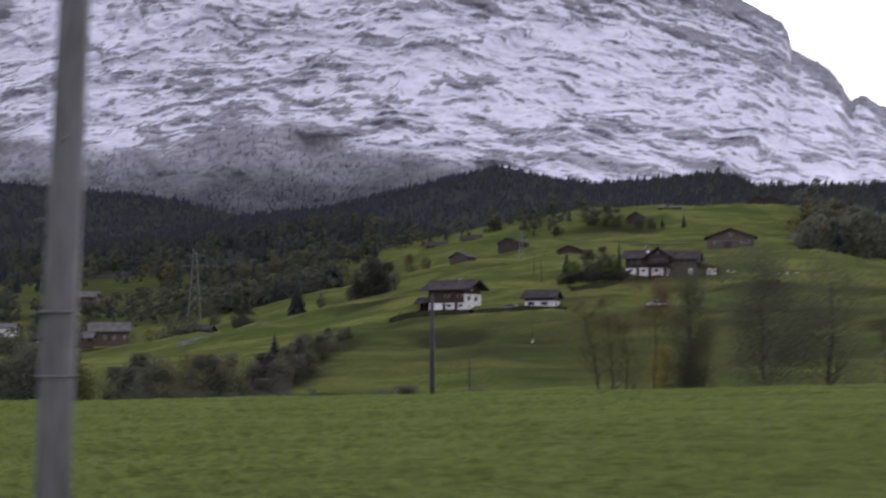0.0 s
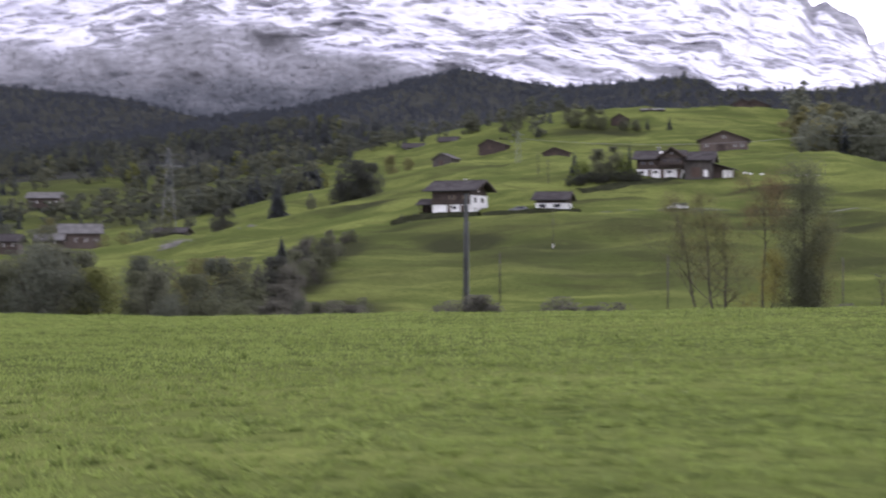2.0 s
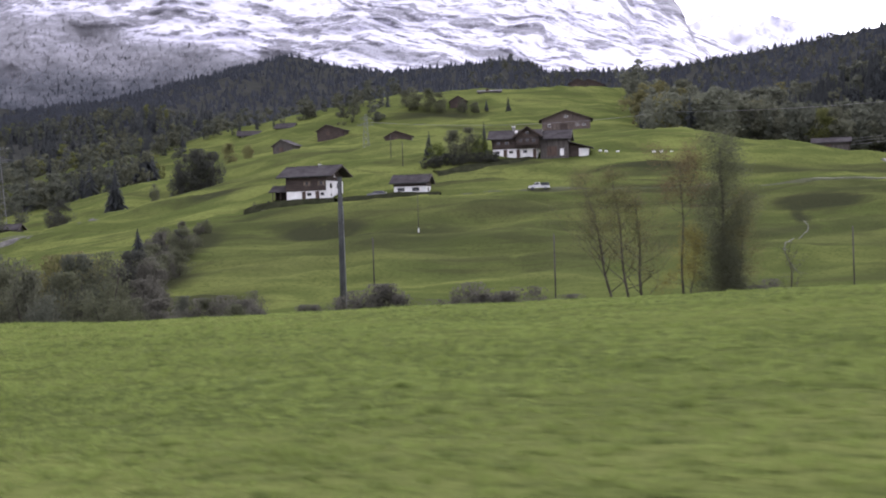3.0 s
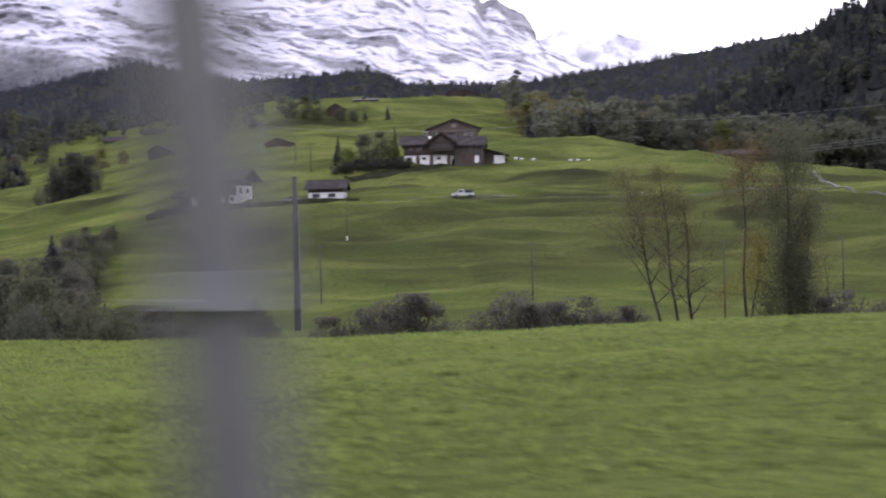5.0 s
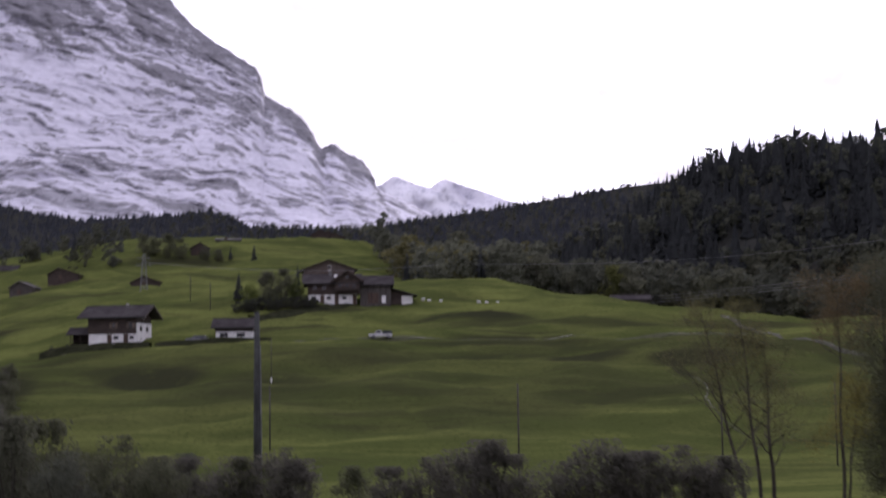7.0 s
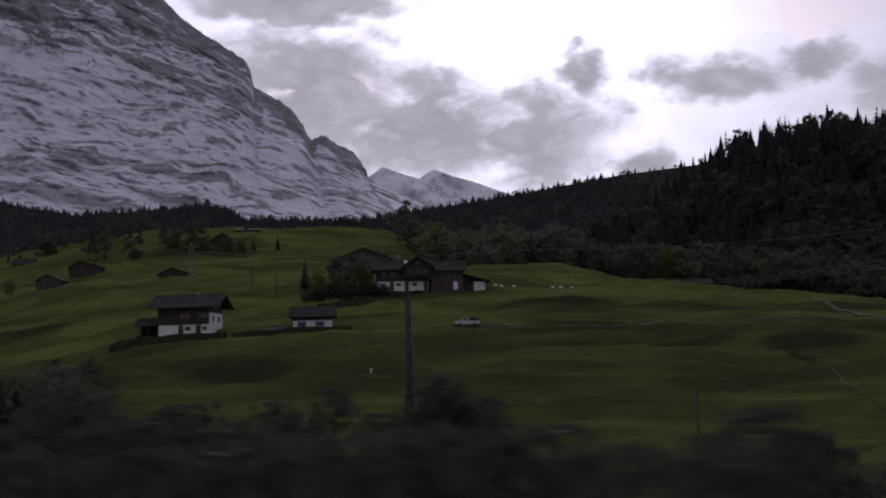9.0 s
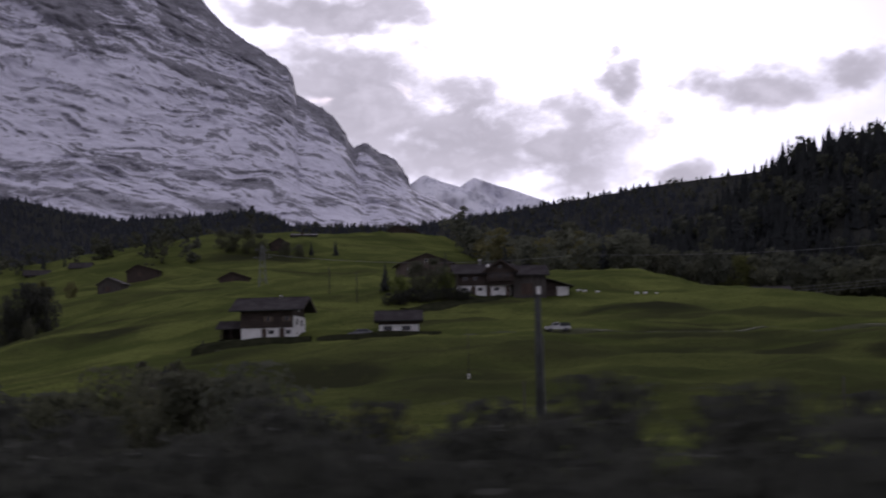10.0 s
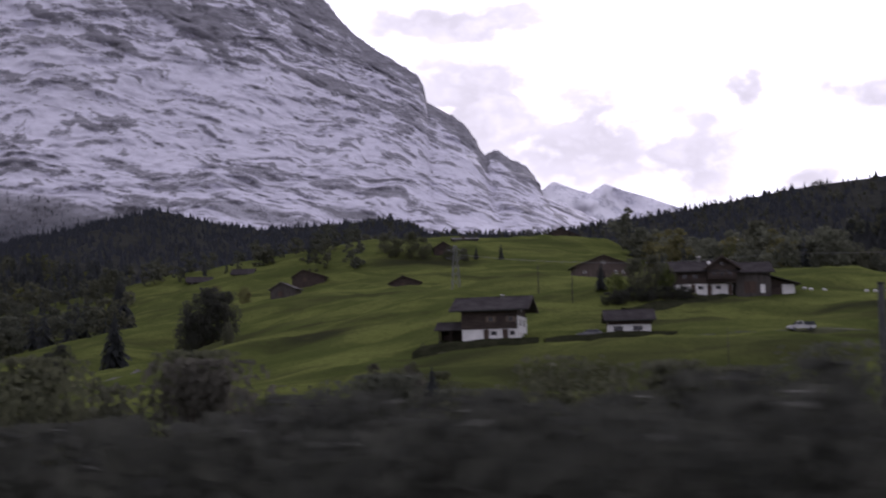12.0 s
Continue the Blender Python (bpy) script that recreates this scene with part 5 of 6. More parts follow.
for k in range(9):
    px, py = -62 + k * 6.5, 88 + 3 * math.sin(k * 2.1) - k * 0.6
    line_post((px, py, ground_z(px, py)), 1.3, 0.06, "short pale fence post at the meadow's edge", "fence_post", "fence posts", M_TIMBER_GREY)


def near_pole():
    """The wooden line pole beside the track, with its wires."""
    x, y = NEAR_POLE
    z = ground_z(x, y)
    ob = thing("track_pole", (x, y, z), "grey weathered wooden pole close beside the railway line", "pole")
    sh = Shape().tube([(-0.05, -0.02, -1), (0.0, 0.02, 2.0), (0.05, 0.09, 4.0), (0.16, 0.22, 8.5)], [0.158, 0.150, 0.140, 0.118], 20)
    part("shaft", sh, M_POLE, ob, smooth=True)
    for h in (1.87, 2.42):
        ring = Shape().tube([(0.0, 0.02, h - z - 0.008), (0.0, 0.02, h - z + 0.008)], [0.166, 0.166], 20)
        part("wire_band", ring, M_STEEL, ob, "thin pale wire band")
    for h, a in ((2.4, 0.3), (3.2, 2.6), (3.9, 0.6)):
        st = Shape().tube([(0.11 * math.cos(a), -0.11 * math.sin(a), h - z), (0.18 * math.cos(a), -0.18 * math.sin(a), h - z + 0.02)], [0.012, 0.012], 6)
        part("step_bolt", st, M_STEEL, ob)
    return ob


NEAR_POLE = (49.64, -43.71)
near_pole()


def bracket_pole():
    """A second line pole beside the track, further on, with a pale bracket plate."""
    x, y = 9.0, -5.33
    z = ground_z(x, y)
    ob = thing("track_pole", (x, y, z), "grey wooden line pole with a pale bracket beside the railway", "pole")
    sh = Shape().tube([(0.25, 0, -1), (0, 0, 1.41 - z), (-0.2, 0, 3.6 - z), (-0.62, 0, 7.5)], [0.106, 0.098, 0.092, 0.085], 20)
    part("shaft", sh, M_POLE, ob, smooth=True)
    for h in (1.318,):
        ring = Shape().tube([(0, 0, h - z - 0.004), (0, 0, h - z + 0.004)], [0.118, 0.118], 20)
        part("wire_band", ring, M_STEEL, ob, "thin pale wire band")
    part("bracket_plate", Shape().box((-0.06, -0.14, 1.305 - z), (0.13, -0.11, 1.372 - z)), M_STEEL, ob, "pale metal bracket plate")
    return ob


bracket_pole()


def lattice_pylon(at, tall, turn, label):
    ob = thing("lattice_pylon", at, label, "pylon", "lattice pylons", turn=turn)
    w0, w1 = tall * 0.085, tall * 0.018
    legs = {}
    for sx in (-1, 1):
        for sy in (-1, 1):
            sh = Shape().tube([(sx * w0, sy * w0, -0.5), (sx * w1, sy * w1, tall)], [0.095, 0.065], 4)
            part("leg", sh, M_STEEL, ob)
    br = Shape()
    levels = [tall * (1 - (1 - k / 9) ** 1.15) for k in range(10)]
    for a, b in zip(levels[:-1], levels[1:]):
        wa, wb = w0 + (w1 - w0) * a / tall, w0 + (w1 - w0) * b / tall
        for c, d in (((-1, -1), (1, -1)), ((1, -1), (1, 1)), ((1, 1), (-1, 1)), ((-1, 1), (-1, -1))):
            br.tube([(c[0] * wa, c[1] * wa, a), (d[0] * wb, d[1] * wb, b)], [0.042, 0.042], 3)
            br.tube([(d[0] * wa, d[1] * wa, a), (c[0] * wb, c[1] * wb, b)], [0.042, 0.042], 3)
    part("bracing", br, M_STEEL, ob)
    for f, reach in ((0.80, 0.15), (0.92, 0.12)):
        arm = Shape()
        arm.tube([(-tall * reach, 0, tall * f), (0, 0, tall * f + 0.5), (tall * reach, 0, tall * f)], [0.06, 0.1, 0.06], 4)
        arm.tube([(-tall * reach, 0, tall * f), (0, 0, tall * f - 0.4), (tall * reach, 0, tall * f)], [0.06, 0.1, 0.06], 4)
        part("crossarm", arm, M_STEEL, ob)
    return ob


lattice_pylon((-191.8, 519.0, 6.5), 35.0, 20, "tall grey lattice pylon at the foot of the pasture")
lattice_pylon((-292.5, 519.0, 6.0), 35.0, 20, "tall grey lattice pylon on the valley floor")
lattice_pylon((-45.3, 452.7, 23.5), 17.0, 10, "slender grey lattice pylon behind the chalet")
lattice_pylon((49.9, 500.0, 30.0), 12.0, -10, "small grey lattice mast above the farm")
lattice_pylon((75.0, 560.0, 32.0), 20.0, -10, "slender grey lattice pylon before the wood")


def span(a, b, sag, label):
    ob = thing("power_line", a, label, "cable", "power lines")
    a, b = Vector(a), Vector(b)
    pts = []
    for i in range(25):
        f = i / 24
        p = a.lerp(b, f) - a
        pts.append((p.x, p.y, p.z - sag * 4 * f * (1 - f)))
    part("wire", Shape().tube(pts, [0.055] * 25, 4), M_WIRE, ob)


span((49.9, 500.0, 41.0), (215.0, 430.0, 49.0), 5.0, "thin pale power line sagging past the wooded hill")
span((49.9, 500.0, 41.0), (-45.3, 452.7, 38.0), 2.5, "thin power line over the pasture")
for dz in (0.0, 0.9, 1.8):
    span((101.0, 474.0, 26.0 + dz), (215.0, 430.0, 38.0 + dz), 1.5, "thin pale power line leading to the shed")


# ------------------------------------------------------------------ vehicles
def wheel(parent, x, y, r=0.34):
    sh = Shape().tube([(x, y - 0.11, r), (x, y - 0.09, r), (x, y + 0.09, r), (x, y + 0.11, r)], [r * 0.9, r, r, r * 0.9], 14)
    w = part("wheel", sh, M_TYRE, parent)
    part("rim", Shape().tube([(x, y - 0.125, r), (x, y + 0.125, r)], [r * 0.55, r * 0.55], 12), M_STEEL, w)


def pickup():
    ob = thing("pickup_truck", (13.3, 331.0, ground_z(11.0, 331.0) + 0.08), "small white pickup truck with a dark covered load on the lane", "car", turn=180)
    sh = Shape().prism([(-2.4, 0.45), (2.45, 0.45), (2.5, 0.8), (2.35, 1.0), (1.35, 1.1), (0.85, 1.75), (-0.1, 1.8), (-0.35, 1.0), (-2.4, 1.0)], -0.85, 0.85, "y")
    part("body", sh, M_CARWHITE, ob)
    part("load_cover", Shape().prism([(-2.35, 1.0), (-0.4, 1.0), (-0.45, 1.7), (-2.25, 1.65)], -0.8, 0.8, "y"), M_TARP, ob, "dark load cover")
    for s in (-1, 1):
        win = Shape().prism([(0.0, 1.15), (1.15, 1.15), (0.8, 1.65), (0.05, 1.68)], s * 0.86 - 0.006, s * 0.86 + 0.006, "y")
        part("side_window", win, M_GLASS, ob)
        for x in (-1.5, 1.55):
            wheel(ob, x, s * 0.78)
        part("headlight", Shape().box((2.36, s * 0.62 - 0.15, 0.72), (2.5, s * 0.62 + 0.15, 0.9)), M_FRAME, ob)
    part("windscreen", Shape().prism([(1.36, 1.12), (0.88, 1.72), (0.90, 1.73), (1.39, 1.13)], -0.75, 0.75, "y"), M_GLASS, ob)
    part("bumper", Shape().box((2.42, -0.8, 0.42), (2.58, 0.8, 0.62)), M_TARP, ob)


def parked_car():
    ob = thing("parked_car", (-24.6, 332.4, ground_z(-24.6, 332.4) + 0.12), "silver hatchback parked beside the outbuilding", "car", turn=176, size=1.15)
    sh = Shape().prism([(-2.0, 0.4), (2.0, 0.4), (2.05, 0.75), (1.9, 0.9), (1.0, 1.0), (0.4, 1.42), (-1.2, 1.45), (-1.9, 1.0), (-2.02, 0.8)], -0.82, 0.82, "y")
    part("body", sh, M_CARSILVER, ob)
    for s in (-1, 1):
        win = Shape().prism([(-1.6, 1.02), (0.75, 1.02), (0.35, 1.36), (-1.15, 1.38)], s * 0.83 - 0.006, s * 0.83 + 0.006, "y")
        part("side_window", win, M_GLASS, ob)
        for x in (-1.3, 1.3):
            wheel(ob, x, s * 0.76, 0.31)
    part("windscreen", Shape().prism([(1.0, 1.02), (0.42, 1.41), (0.45, 1.43), (1.04, 1.03)], -0.72, 0.72, "y"), M_GLASS, ob)
    part("rear_window", Shape().prism([(-1.22, 1.44), (-1.88, 1.02), (-1.92, 1.03), (-1.25, 1.46)], -0.7, 0.7, "y"), M_GLASS, ob)


pickup()
parked_car()
for k, (bx, by) in enumerate(((27.5, 384), (29.0, 384.3), (32.0, 384.6), (41.5, 386), (43.5, 386.2), (46.2, 386.4))):
    ob = thing("wrapped_bale", (bx, by, ground_z(bx, by)), "pale wrapped hay bale lying on the pasture", "hay bale", "wrapped bales")
    part("bale", Shape().tube([(-0.45, 0, 0.26), (-0.4, 0, 0.26), (0.4, 0, 0.26), (0.45, 0, 0.26)], [0.22, 0.30, 0.30, 0.22], 14), M_SNOWCLOTH, ob)


# ------------------------------------------------------------------ trees and shrubs as single things
def place(x, y, sink=0.0):
    return (x, y, ground_z(x, y) - sink)


# trees by the stream
branching_tree(place(29.2, 132.7), 16.0, "slender leaning tree with sparse yellowing leaves", 101, M_LEAF_VEIL, count=15, lean=(-3.4, 0.5), each=18, leaf=0.06, spread_by=0.45, twigs=3, first=0.26, trunk_r=0.17, branch=0.34, group="stream trees")
branching_tree(place(30.5, 132.8), 17.0, "tall slender tree with thinning yellow-green leaves", 102, M_LEAF_VEIL, count=15, lean=(-2.0, 0.0), each=18, leaf=0.06, spread_by=0.42, twigs=3, first=0.25, trunk_r=0.17, branch=0.20, group="stream trees")
branching_tree(place(31.65, 133.1), 14.0, "slender half-bare tree by the stream", 103, M_LEAF_VEIL, count=14, lean=(-0.5, 0.3), each=12, leaf=0.06, spread_by=0.42, twigs=3, first=0.2, trunk_r=0.19, branch=0.27, group="stream trees")
branching_tree(place(35.4, 127.25), 16.5, "thin forked tree with a rusty orange top", 104, M_LEAF_RUST, lean=(0.5, 0.0), each=24, leaf=0.065, spread_by=0.42, twigs=3, first=0.68, trunk_r=0.17, branch=0.17, group="stream trees", flat=0.3)
branching_tree(place(35.75, 127.5), 9.5, "young tree with yellow leaves beside the rusty one", 111, M_LEAF_YELLOW, lean=(0.6, 0.0), each=30, leaf=0.06, spread_by=0.5, twigs=3, first=0.4, trunk_r=0.12, branch=0.2, count=8, group="stream trees", flat=0.5)
branching_tree(place(39.5, 128.0), 18.6, "dense upright ivy-clad tree with dull green leaves", 105, M_LEAF_IVY, lean=(0.3, 0.0), each=100, leaf=0.075, spread_by=0.7, first=0.05, trunk_r=0.22, branch=0.13, count=32, group="stream trees", flat=0.35)
branching_tree(place(39.2, 127.3), 8.0, "bushy lower growth round the ivy-clad tree", 110, M_LEAF_IVY, each=120, leaf=0.075, spread_by=0.6, first=0.02, trunk_r=0.1, branch=0.24, count=18, group="stream trees", flat=0.6)
branching_tree(place(40.9, 128.6), 13.5, "leafy tree with yellow-green leaves", 106, M_LEAF_VEIL, lean=(0.5, 0.0), each=85, leaf=0.06, spread_by=0.6, first=0.25, trunk_r=0.12, branch=0.13, count=16, group="stream trees", flat=0.5)
branching_tree(place(51.2, 62.0), 11.0, "broad leafy tree thick with dull olive leaves", 107, M_LEAF_DULL, each=110, leaf=0.08, spread_by=0.9, first=0.06, trunk_r=0.17, branch=0.26, count=20, group="stream trees", flat=0.4)
branching_tree(place(55.6, 62.8), 10.5, "broad half-bare tree with dull olive leaves", 108, M_LEAF_DULL, each=60, leaf=0.075, spread_by=0.85, first=0.08, trunk_r=0.19, branch=0.30, count=20, group="stream trees", flat=0.4)
branching_tree(place(49.0, 152.0), 9.0, "small bare tree on the far bank", 109, M_LEAF_DULL, each=1, leaf=0.12, first=0.35, trunk_r=0.14, branch=0.32, group="stream trees")

# shrubs along the stream
rs = np.random.RandomState(77)
k = 0
for x0, x1, tall in ((-32, -26, 3.0), (-25, -14, 3.8), (-13.5, -6, 5.0), (-1.5, 3, 4.0), (3, 9.3, 4.8), (11, 16, 4.5), (15, 21.5, 4.8), (22.5, 25.5, 3.8), (40.5, 48, 4.4), (52, 60, 3.8)):
    for j in range(max(2, int((x1 - x0) / 2.0))):
        x = x0 + (x1 - x0) * (j + 0.5) / max(2, int((x1 - x0) / 2.0)) + rs.normal() * 0.3
        y = 122 + rs.normal() * 1.6 + 0.10 * abs(x - 10)
        h = tall * (0.82 + 0.42 * rs.rand())
        shrub(place(x, y, 0.1), h, "dull grey-brown willow shrub along the stream", k % 4, M_LEAF_TWIG, 0.95 + 0.35 * rs.rand(), rs.rand() * 360, "stream shrubs")
        k += 1
# thicket of the hollow beyond the meadow
for j in range(46):
    x = -8 - 95 * (j / 46) + rs.normal() * 2
    y = 104 + 0.35 * (-8 - x) + abs(rs.normal()) * 12
    mat = (M_LEAF_IVY, M_LEAF_DULL, M_LEAF_IVY, M_LEAF_TWIG, M_LEAF_DULL, M_LEAF_FAR, M_LEAF_IVY, M_LEAF_IVY, M_LEAF_LIME)[rs.randint(0, 9)]
    lab = {"green_leaves": "green leafy shrub in the stream thicket", "lime_leaves": "yellow-green shrub in the stream thicket", "olive_yellow_leaves": "yellowing olive shrub in the stream thicket", "grey_brown_twigs": "grey-brown twiggy shrub in the stream thicket"}.get(mat.name, "dull olive shrub in the stream thicket")
    top = np.interp(-x, [0, 21, 31, 60, 110], [-2.4, -2.0, 1.0, 2.2, 2.4]) + 0.9 * rs.normal() - 0.4
    shrub(place(x, y, 0.1), max(3.5, float(top - height(x, y))), lab, k % 4, mat, 0.62 + 0.25 * rs.rand(), rs.rand() * 360, "thicket shrubs")
    k += 1
# gully shrubs below the chalet
gully = [(-45, 194, 12.0, M_LEAF_IVY), (-50, 200, 12, M_LEAF_VEIL), (-56, 205, 11.5, M_LEAF_LIME), (-48, 190, 12, M_LEAF_FAR), (-53, 193, 12, M_LEAF_VEIL), (-61, 200, 12, M_LEAF_DULL), (-67, 206, 12, M_LEAF_FAR), (-43, 205, 6.5, M_LEAF_TWIG), (-44, 214, 6, M_LEAF_TWIG)]
for j in range(26):
    g = j / 25
    gully.append((-47.5 - 11.5 * g ** 0.8 + 2.2 * rs.normal(), 220 + 80 * g, (7.0 - 4.6 * g) * (0.85 + 0.4 * rs.rand()), (M_LEAF_TWIG, M_LEAF_IVY, M_LEAF_DARK, M_LEAF_TWIG, M_LEAF_IVY)[j % 5]))
for x, y, h, mat in gully:
    lab = {"rusty_leaves": "russet shrub in the gully below the chalet", "lime_leaves": "yellow-green shrub by the gully"}.get(mat.name, "dark shrub in the gully below the chalet")
    shrub(place(x, y, 0.1), h, lab, k % 4, mat, 0.72 if h > 8 else 1.0, rs.rand() * 360, "gully shrubs")
    k += 1
for j in range(34):
    x, y = -330 + 165 * rs.rand(), 455 + 95 * rs.rand()
    if min(abs(x - q) for q in (-212, -217, -237, -305)) < 7 and y > 462:
        y = 448 + 8 * rs.rand()
    mat = (M_LEAF_FAR, M_LEAF_FAR, M_LEAF_DULL, M_LEAF_VEIL)[j % 4]
    shrub(place(x, y, 0.1), 5.0 + 6.0 * rs.rand(), "rounded leafy tree beside the valley farms", 4 + k % 2, mat, 0.8 + 0.3 * rs.rand(), rs.rand() * 360, "valley trees", "tree")
    k += 1
spruce_tree(place(-54.0, 240), 10.5, "dark young spruce in the gully", 201, 0.34, dense=18)

# trees on the pasture
spruce_tree(place(-159.2, 595), 20.0, "tall dark columnar spruce on the pasture's shoulder", 202, 0.34, dense=24)
spruce_tree(place(-143.3, 505), 18.0, "dark ragged spruce on the slope", 203, 0.30, dense=19)
for x, y, h, w, mat, lab in ((-124, 520, 17, 0.42, M_LEAF_DARK, "tall leafy tree in a clump on the slope"), (-118.5, 524, 19, 0.44, M_LEAF_DARK, "tall leafy tree in a clump on the slope"), (-114, 528, 16, 0.42, M_LEAF_DARK, "tall leafy tree in a clump on the slope"),
                             (-121.5, 521, 18.5, 0.42, M_LEAF_DARK, "tall leafy tree in a clump on the slope"), (-116, 526, 17.5, 0.42, M_LEAF_DARK, "tall leafy tree in a clump on the slope"),
                             (-150.5, 470, 9.5, 0.6, M_LEAF_DARK, "rounded shrub on the slope"), (-155, 474, 7.5, 0.6, M_LEAF_DARK, "rounded shrub on the slope"), (-97.5, 398, 5.5, 0.45, M_LEAF_DULL, "small dull brown-green tree on the slope"),
                             (-115, 590, 8, 0.5, M_LEAF_VEIL, "small yellowing tree beside the hay barn"), (-128, 612, 10, 0.5, M_LEAF_VEIL, "yellowing tree at the pasture's edge"),
                             (-51.5, 336.5, 1.6, 0.55, M_LEAF_DARK, "small dark bush on the chalet's terrace"), (-54.5, 335.5, 1.9, 0.45, M_LEAF_DARK, "small dark bush on the chalet's terrace"),
                             (-14.5, 371, 5.5, 0.7, M_LEAF_GREEN, "rounded leafy bush beside the farm lane"), (-10.5, 373, 7, 0.7, M_LEAF_DULL, "rounded leafy tree before the farmhouse"), (-6.5, 374, 7, 0.7, M_LEAF_DULL, "rounded leafy tree before the farmhouse"), (-3.5, 375, 5.5, 0.6, M_LEAF_GREEN, "rounded leafy bush beside the farmhouse"),
                             (-64, 742, 9.5, 0.7, M_LEAF_IVY, "leafy tree in the knoll's copse"), (-57.5, 740, 11.5, 0.6, M_LEAF_IVY, "leafy tree in the knoll's copse"), (-52, 738, 9.5, 0.6, M_LEAF_IVY, "leafy tree in the knoll's copse"), (-40, 738, 6.5, 0.7, M_LEAF_DULL, "leafy tree in the knoll's copse"), (-34, 738, 6, 0.7, M_LEAF_DULL, "leafy bush on the knoll"),
                             (-69, 746, 8.5, 0.7, M_LEAF_DULL, "leafy tree in the knoll's copse"), (58, 560, 12, 0.5, M_LEAF_LIME, "yellow-green tree before the wood"), (52, 575, 13, 0.5, M_LEAF_LIME, "yellow-green tree before the wood"), (92, 520, 12, 0.75, M_LEAF_DULL, "rounded olive tree at the edge of the wood"), (104, 512, 14, 0.7, M_LEAF_LIME, "rounded yellow-green tree at the edge of the wood"), (118, 508, 12, 0.75, M_LEAF_DULL, "rounded olive tree at the edge of the wood"), (132, 505, 13, 0.75, M_LEAF_IVY, "rounded olive tree at the edge of the wood"), (84, 545, 16, 0.7, M_LEAF_DULL, "tall rounded olive tree at the edge of the wood"), (76, 560, 14, 0.7, M_LEAF_IVY, "rounded olive tree at the edge of the wood")):
    shrub(place(x, y, 0.1), h, lab, k % 4, mat, w * 1.3, rs.rand() * 360, "pasture trees", "tree")
    k += 1
for j in range(11):
    x, y = -17 + j * 1.75, 366.5 + 0.5 * j + rs.normal() * 0.3
    shrub(place(x, y, 0.1), 2.6 + 0.5 * rs.rand(), "dark clipped hedge bush above the lane", k % 4, M_LEAF_DARK, 1.1, rs.rand() * 360, "hedge")
    k += 1
spruce_tree(place(-17.0, 376), 6.5, "small dark spruce at the end of the hedge", 204, 0.22)
spruce_tree(place(-3.0, 383), 8.5, "dark narrow spruce beside the farmhouse", 205, 0.15)
spruce_tree(place(-17.5, 738), 8.0, "small dark spruce on the knoll", 206, 0.24)
spruce_tree(place(-28.5, 740), 6.5, "small dark spruce on the knoll", 207, 0.2)

# rank growth close beside the line further on
def line_level(s):
    return np.interp(-s, [0, 40, 78, 140], [1.5, 1.25, 0.14, -1.7])


for j in range(156):
    s = -45 - 92 * j / 156 + rs.normal() * 0.25
    c = (7.6, 9.6, 11.4, 13.2)[j % 4] + 1.2 * rs.rand()
    x, y = (s + c) * 0.7071, (c - s) * 0.7071
    z = ground_z(x, y) - 0.2
    # tops keep near the level of the line, a little higher further on
    top = line_level(s + 10) - 0.45 + 0.38 * ease((-s - 56) / 38) + 0.55 * ease((-s - 74) / 14) + 0.16 * rs.normal()
    shrub((x, y, z), max(1.2, top - z), "dark rank shrub beside the railway line", 4 + k % 2, M_LEAF_DARK, 0.7 + 0.25 * rs.rand(), rs.rand() * 360, "trackside shrubs")
    k += 1
def rank_growth():
    """The growth further down the bank, too tangled to pick apart."""
    tris = []
    for j in range(64):
        s = -56 - 48 * j / 64 + rs.normal() * 0.5
        c = 16.5 + 9.0 * rs.rand()
        x, y = (s + c) * 0.7071, (c - s) * 0.7071
        z = float(ground_z(x, y)) - 0.2
        tall = max(1.4, float(line_level(s + 22)) - 0.35 + 0.75 * float(ease((-s - 80) / 12)) + 0.25 * rs.normal() - z)
        wide, a = tall * (0.6 + 0.25 * rs.rand()), 6.2832 * rs.rand()
        t = SHRUBS[4 + j % 2][1]
        tris.append(np.stack([x + wide * (t[..., 0] * math.cos(a) - t[..., 1] * math.sin(a)), y + wide * (t[..., 0] * math.sin(a) + t[..., 1] * math.cos(a)), z + tall * t[..., 2]], -1))
    ob = new("rank_growth", tri_mesh("rank_growth", np.concatenate(tris), [M_LEAF_DARK]))
    tagged(ob, "tangled dark rank growth on the bank below the line", "undergrowth", kind="stuff")


rank_growth()
for x, y, h, sd in ((-49.1, 155.1, 9.0, 301), (-58.0, 165.0, 8.0, 302), (-66.0, 150.0, 9.0, 303), (-72.0, 175.0, 10.0, 304)):
    branching_tree(place(x, y), h, "thin half-bare sapling on the stream bank", sd, M_LEAF_DULL, each=3, leaf=0.14, first=0.25, trunk_r=0.1, branch=0.25, group="bank saplings")


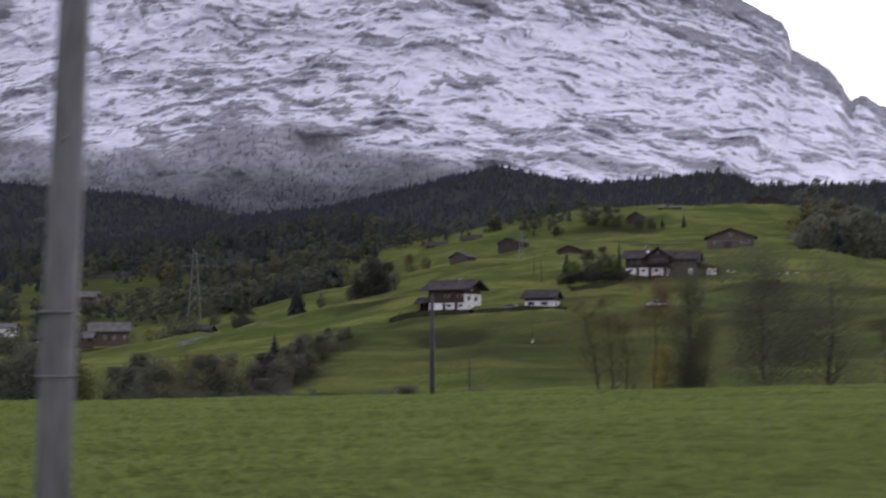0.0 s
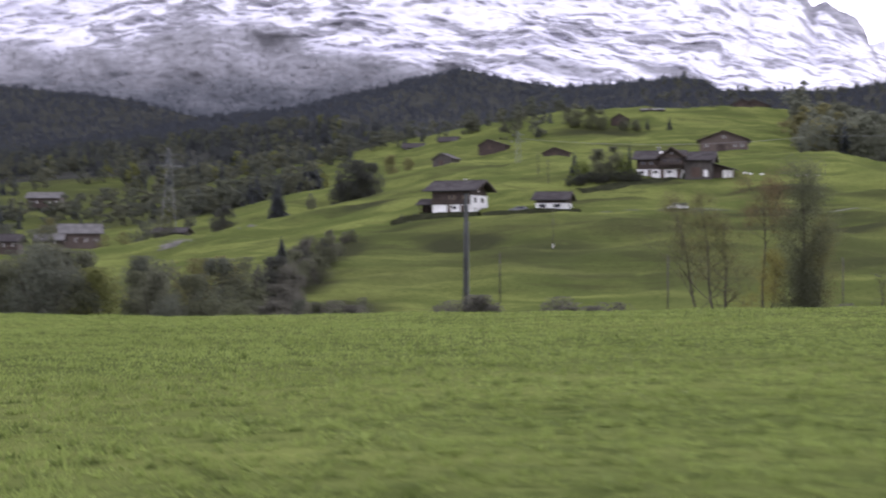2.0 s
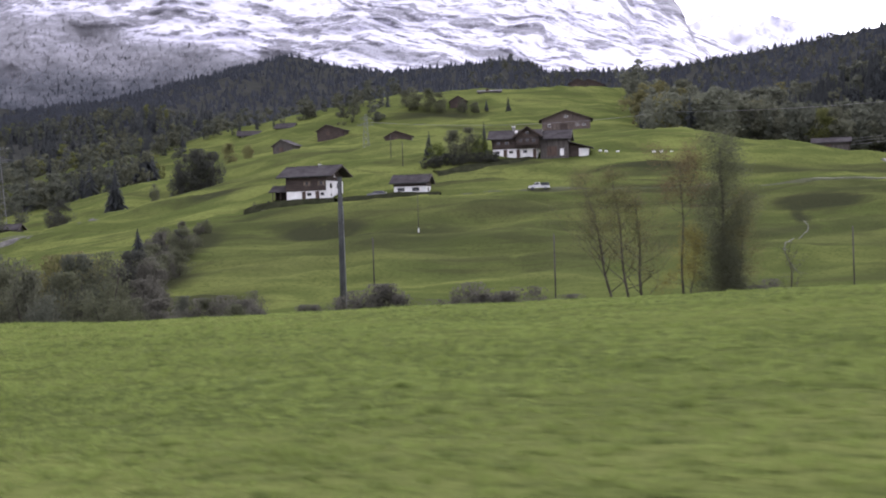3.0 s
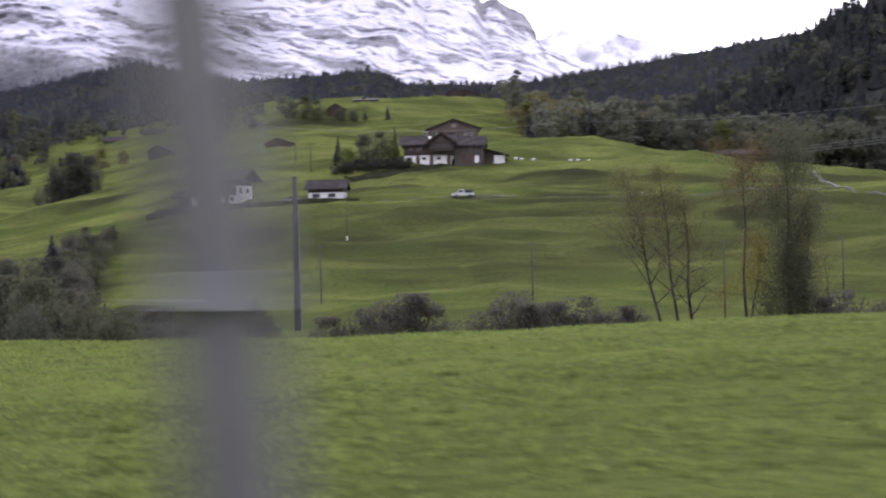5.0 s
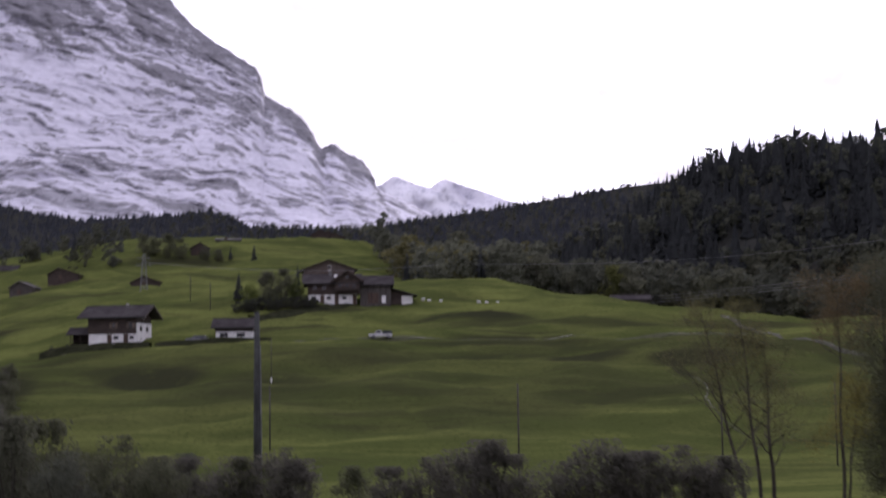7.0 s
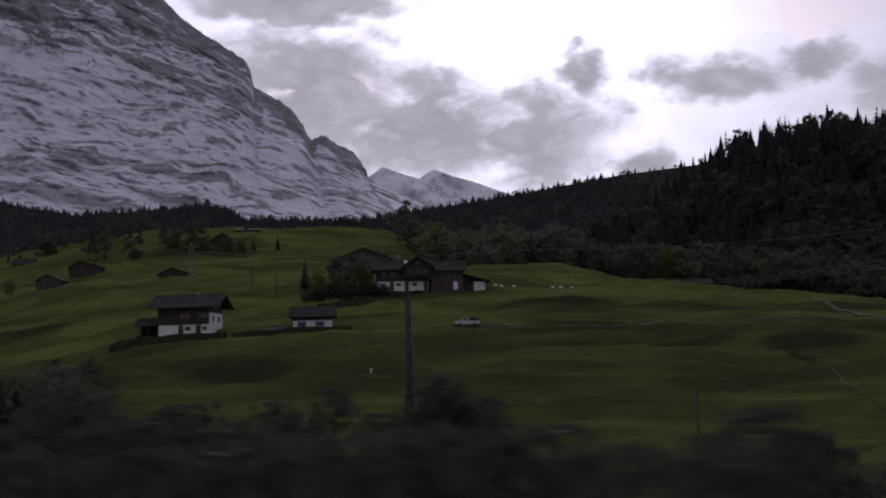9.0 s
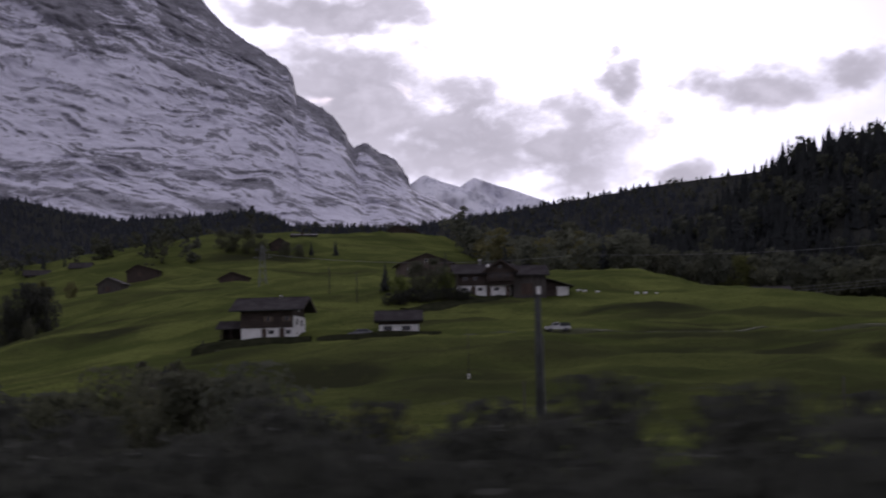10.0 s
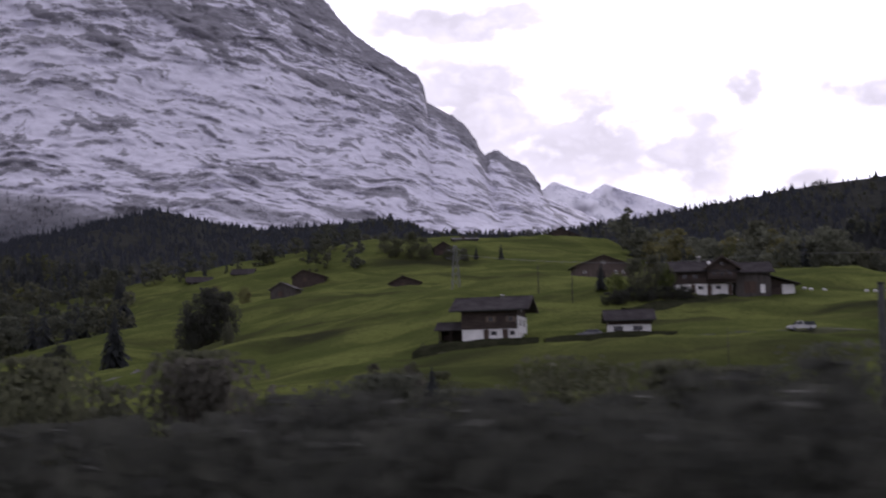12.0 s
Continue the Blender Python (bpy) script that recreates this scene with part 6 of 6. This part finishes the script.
# ------------------------------------------------------------------ meadow grass
def meadow_grass():
    rs = np.random.RandomState(5)
    n = 82000
    s, c = rs.uniform(-50, 70, n), 2.6 + 65 * rs.rand(n) ** 1.4
    x, y = (s + c) * 0.7071, (c - s) * 0.7071
    keep = y < 60 + 0.3 * np.maximum(0, 5 - x)
    x, y = x[keep], y[keep]
    n = len(x)
    z = height(x, y)
    clump = np.clip(0.45 + 0.5 * lump(x, y, 2.2, 51) + 0.6 * lump(x, y, 0.9, 52), 0, 1.6)
    h = 0.03 + 0.11 * rs.rand(n) * (0.25 + clump)
    tris = []
    for b in range(4):
        a = rs.rand(n) * 6.2832
        ox, oy = rs.normal(size=n) * 0.09, rs.normal(size=n) * 0.09
        w = 0.022 + 0.022 * rs.rand(n)
        lx, ly = np.cos(a) * h * 1.5, np.sin(a) * h * 1.5
        p0 = np.stack([x + ox - np.sin(a) * w, y + oy + np.cos(a) * w, z - 0.02], 1)
        p1 = np.stack([x + ox + np.sin(a) * w, y + oy - np.cos(a) * w, z - 0.02], 1)
        p2 = np.stack([x + ox + lx, y + oy + ly, z + h * (0.7 + 0.5 * rs.rand(n))], 1)
        tris.append(np.stack([p0, p1, p2], 1))
    # taller tufts close to the line
    n = 4200
    s, c = rs.uniform(-46, 62, n), 3.0 + 30 * rs.rand(n) ** 1.3
    x0, y0, tall = (s + c) * 0.7071, (c - s) * 0.7071, rs.uniform(0.08, 0.20, n)
    for b in range(16):
        a, q = rs.rand(n) * 6.2832, rs.rand(n) * tall * 0.9
        x, y, w = x0 + np.cos(a) * q, y0 + np.sin(a) * q, 0.010 + 0.012 * rs.rand(n)
        z, h = height(x, y), tall * (0.6 + 0.5 * rs.rand(n))
        p0 = np.stack([x - np.sin(a) * w, y + np.cos(a) * w, z - 0.02], 1)
        p1 = np.stack([x + np.sin(a) * w, y - np.cos(a) * w, z - 0.02], 1)
        p2 = np.stack([x + np.cos(a) * h * 0.8, y + np.sin(a) * h * 0.8, z + h], 1)
        tris.append(np.stack([p0, p1, p2], 1))
    t = np.concatenate(tris)
    ob = new("meadow_grass", tri_mesh("meadow_grass", t, [M_GRASSBLADE]))
    tagged(ob, "short green grass blades of the mown meadow", "grass", kind="stuff")


meadow_grass()
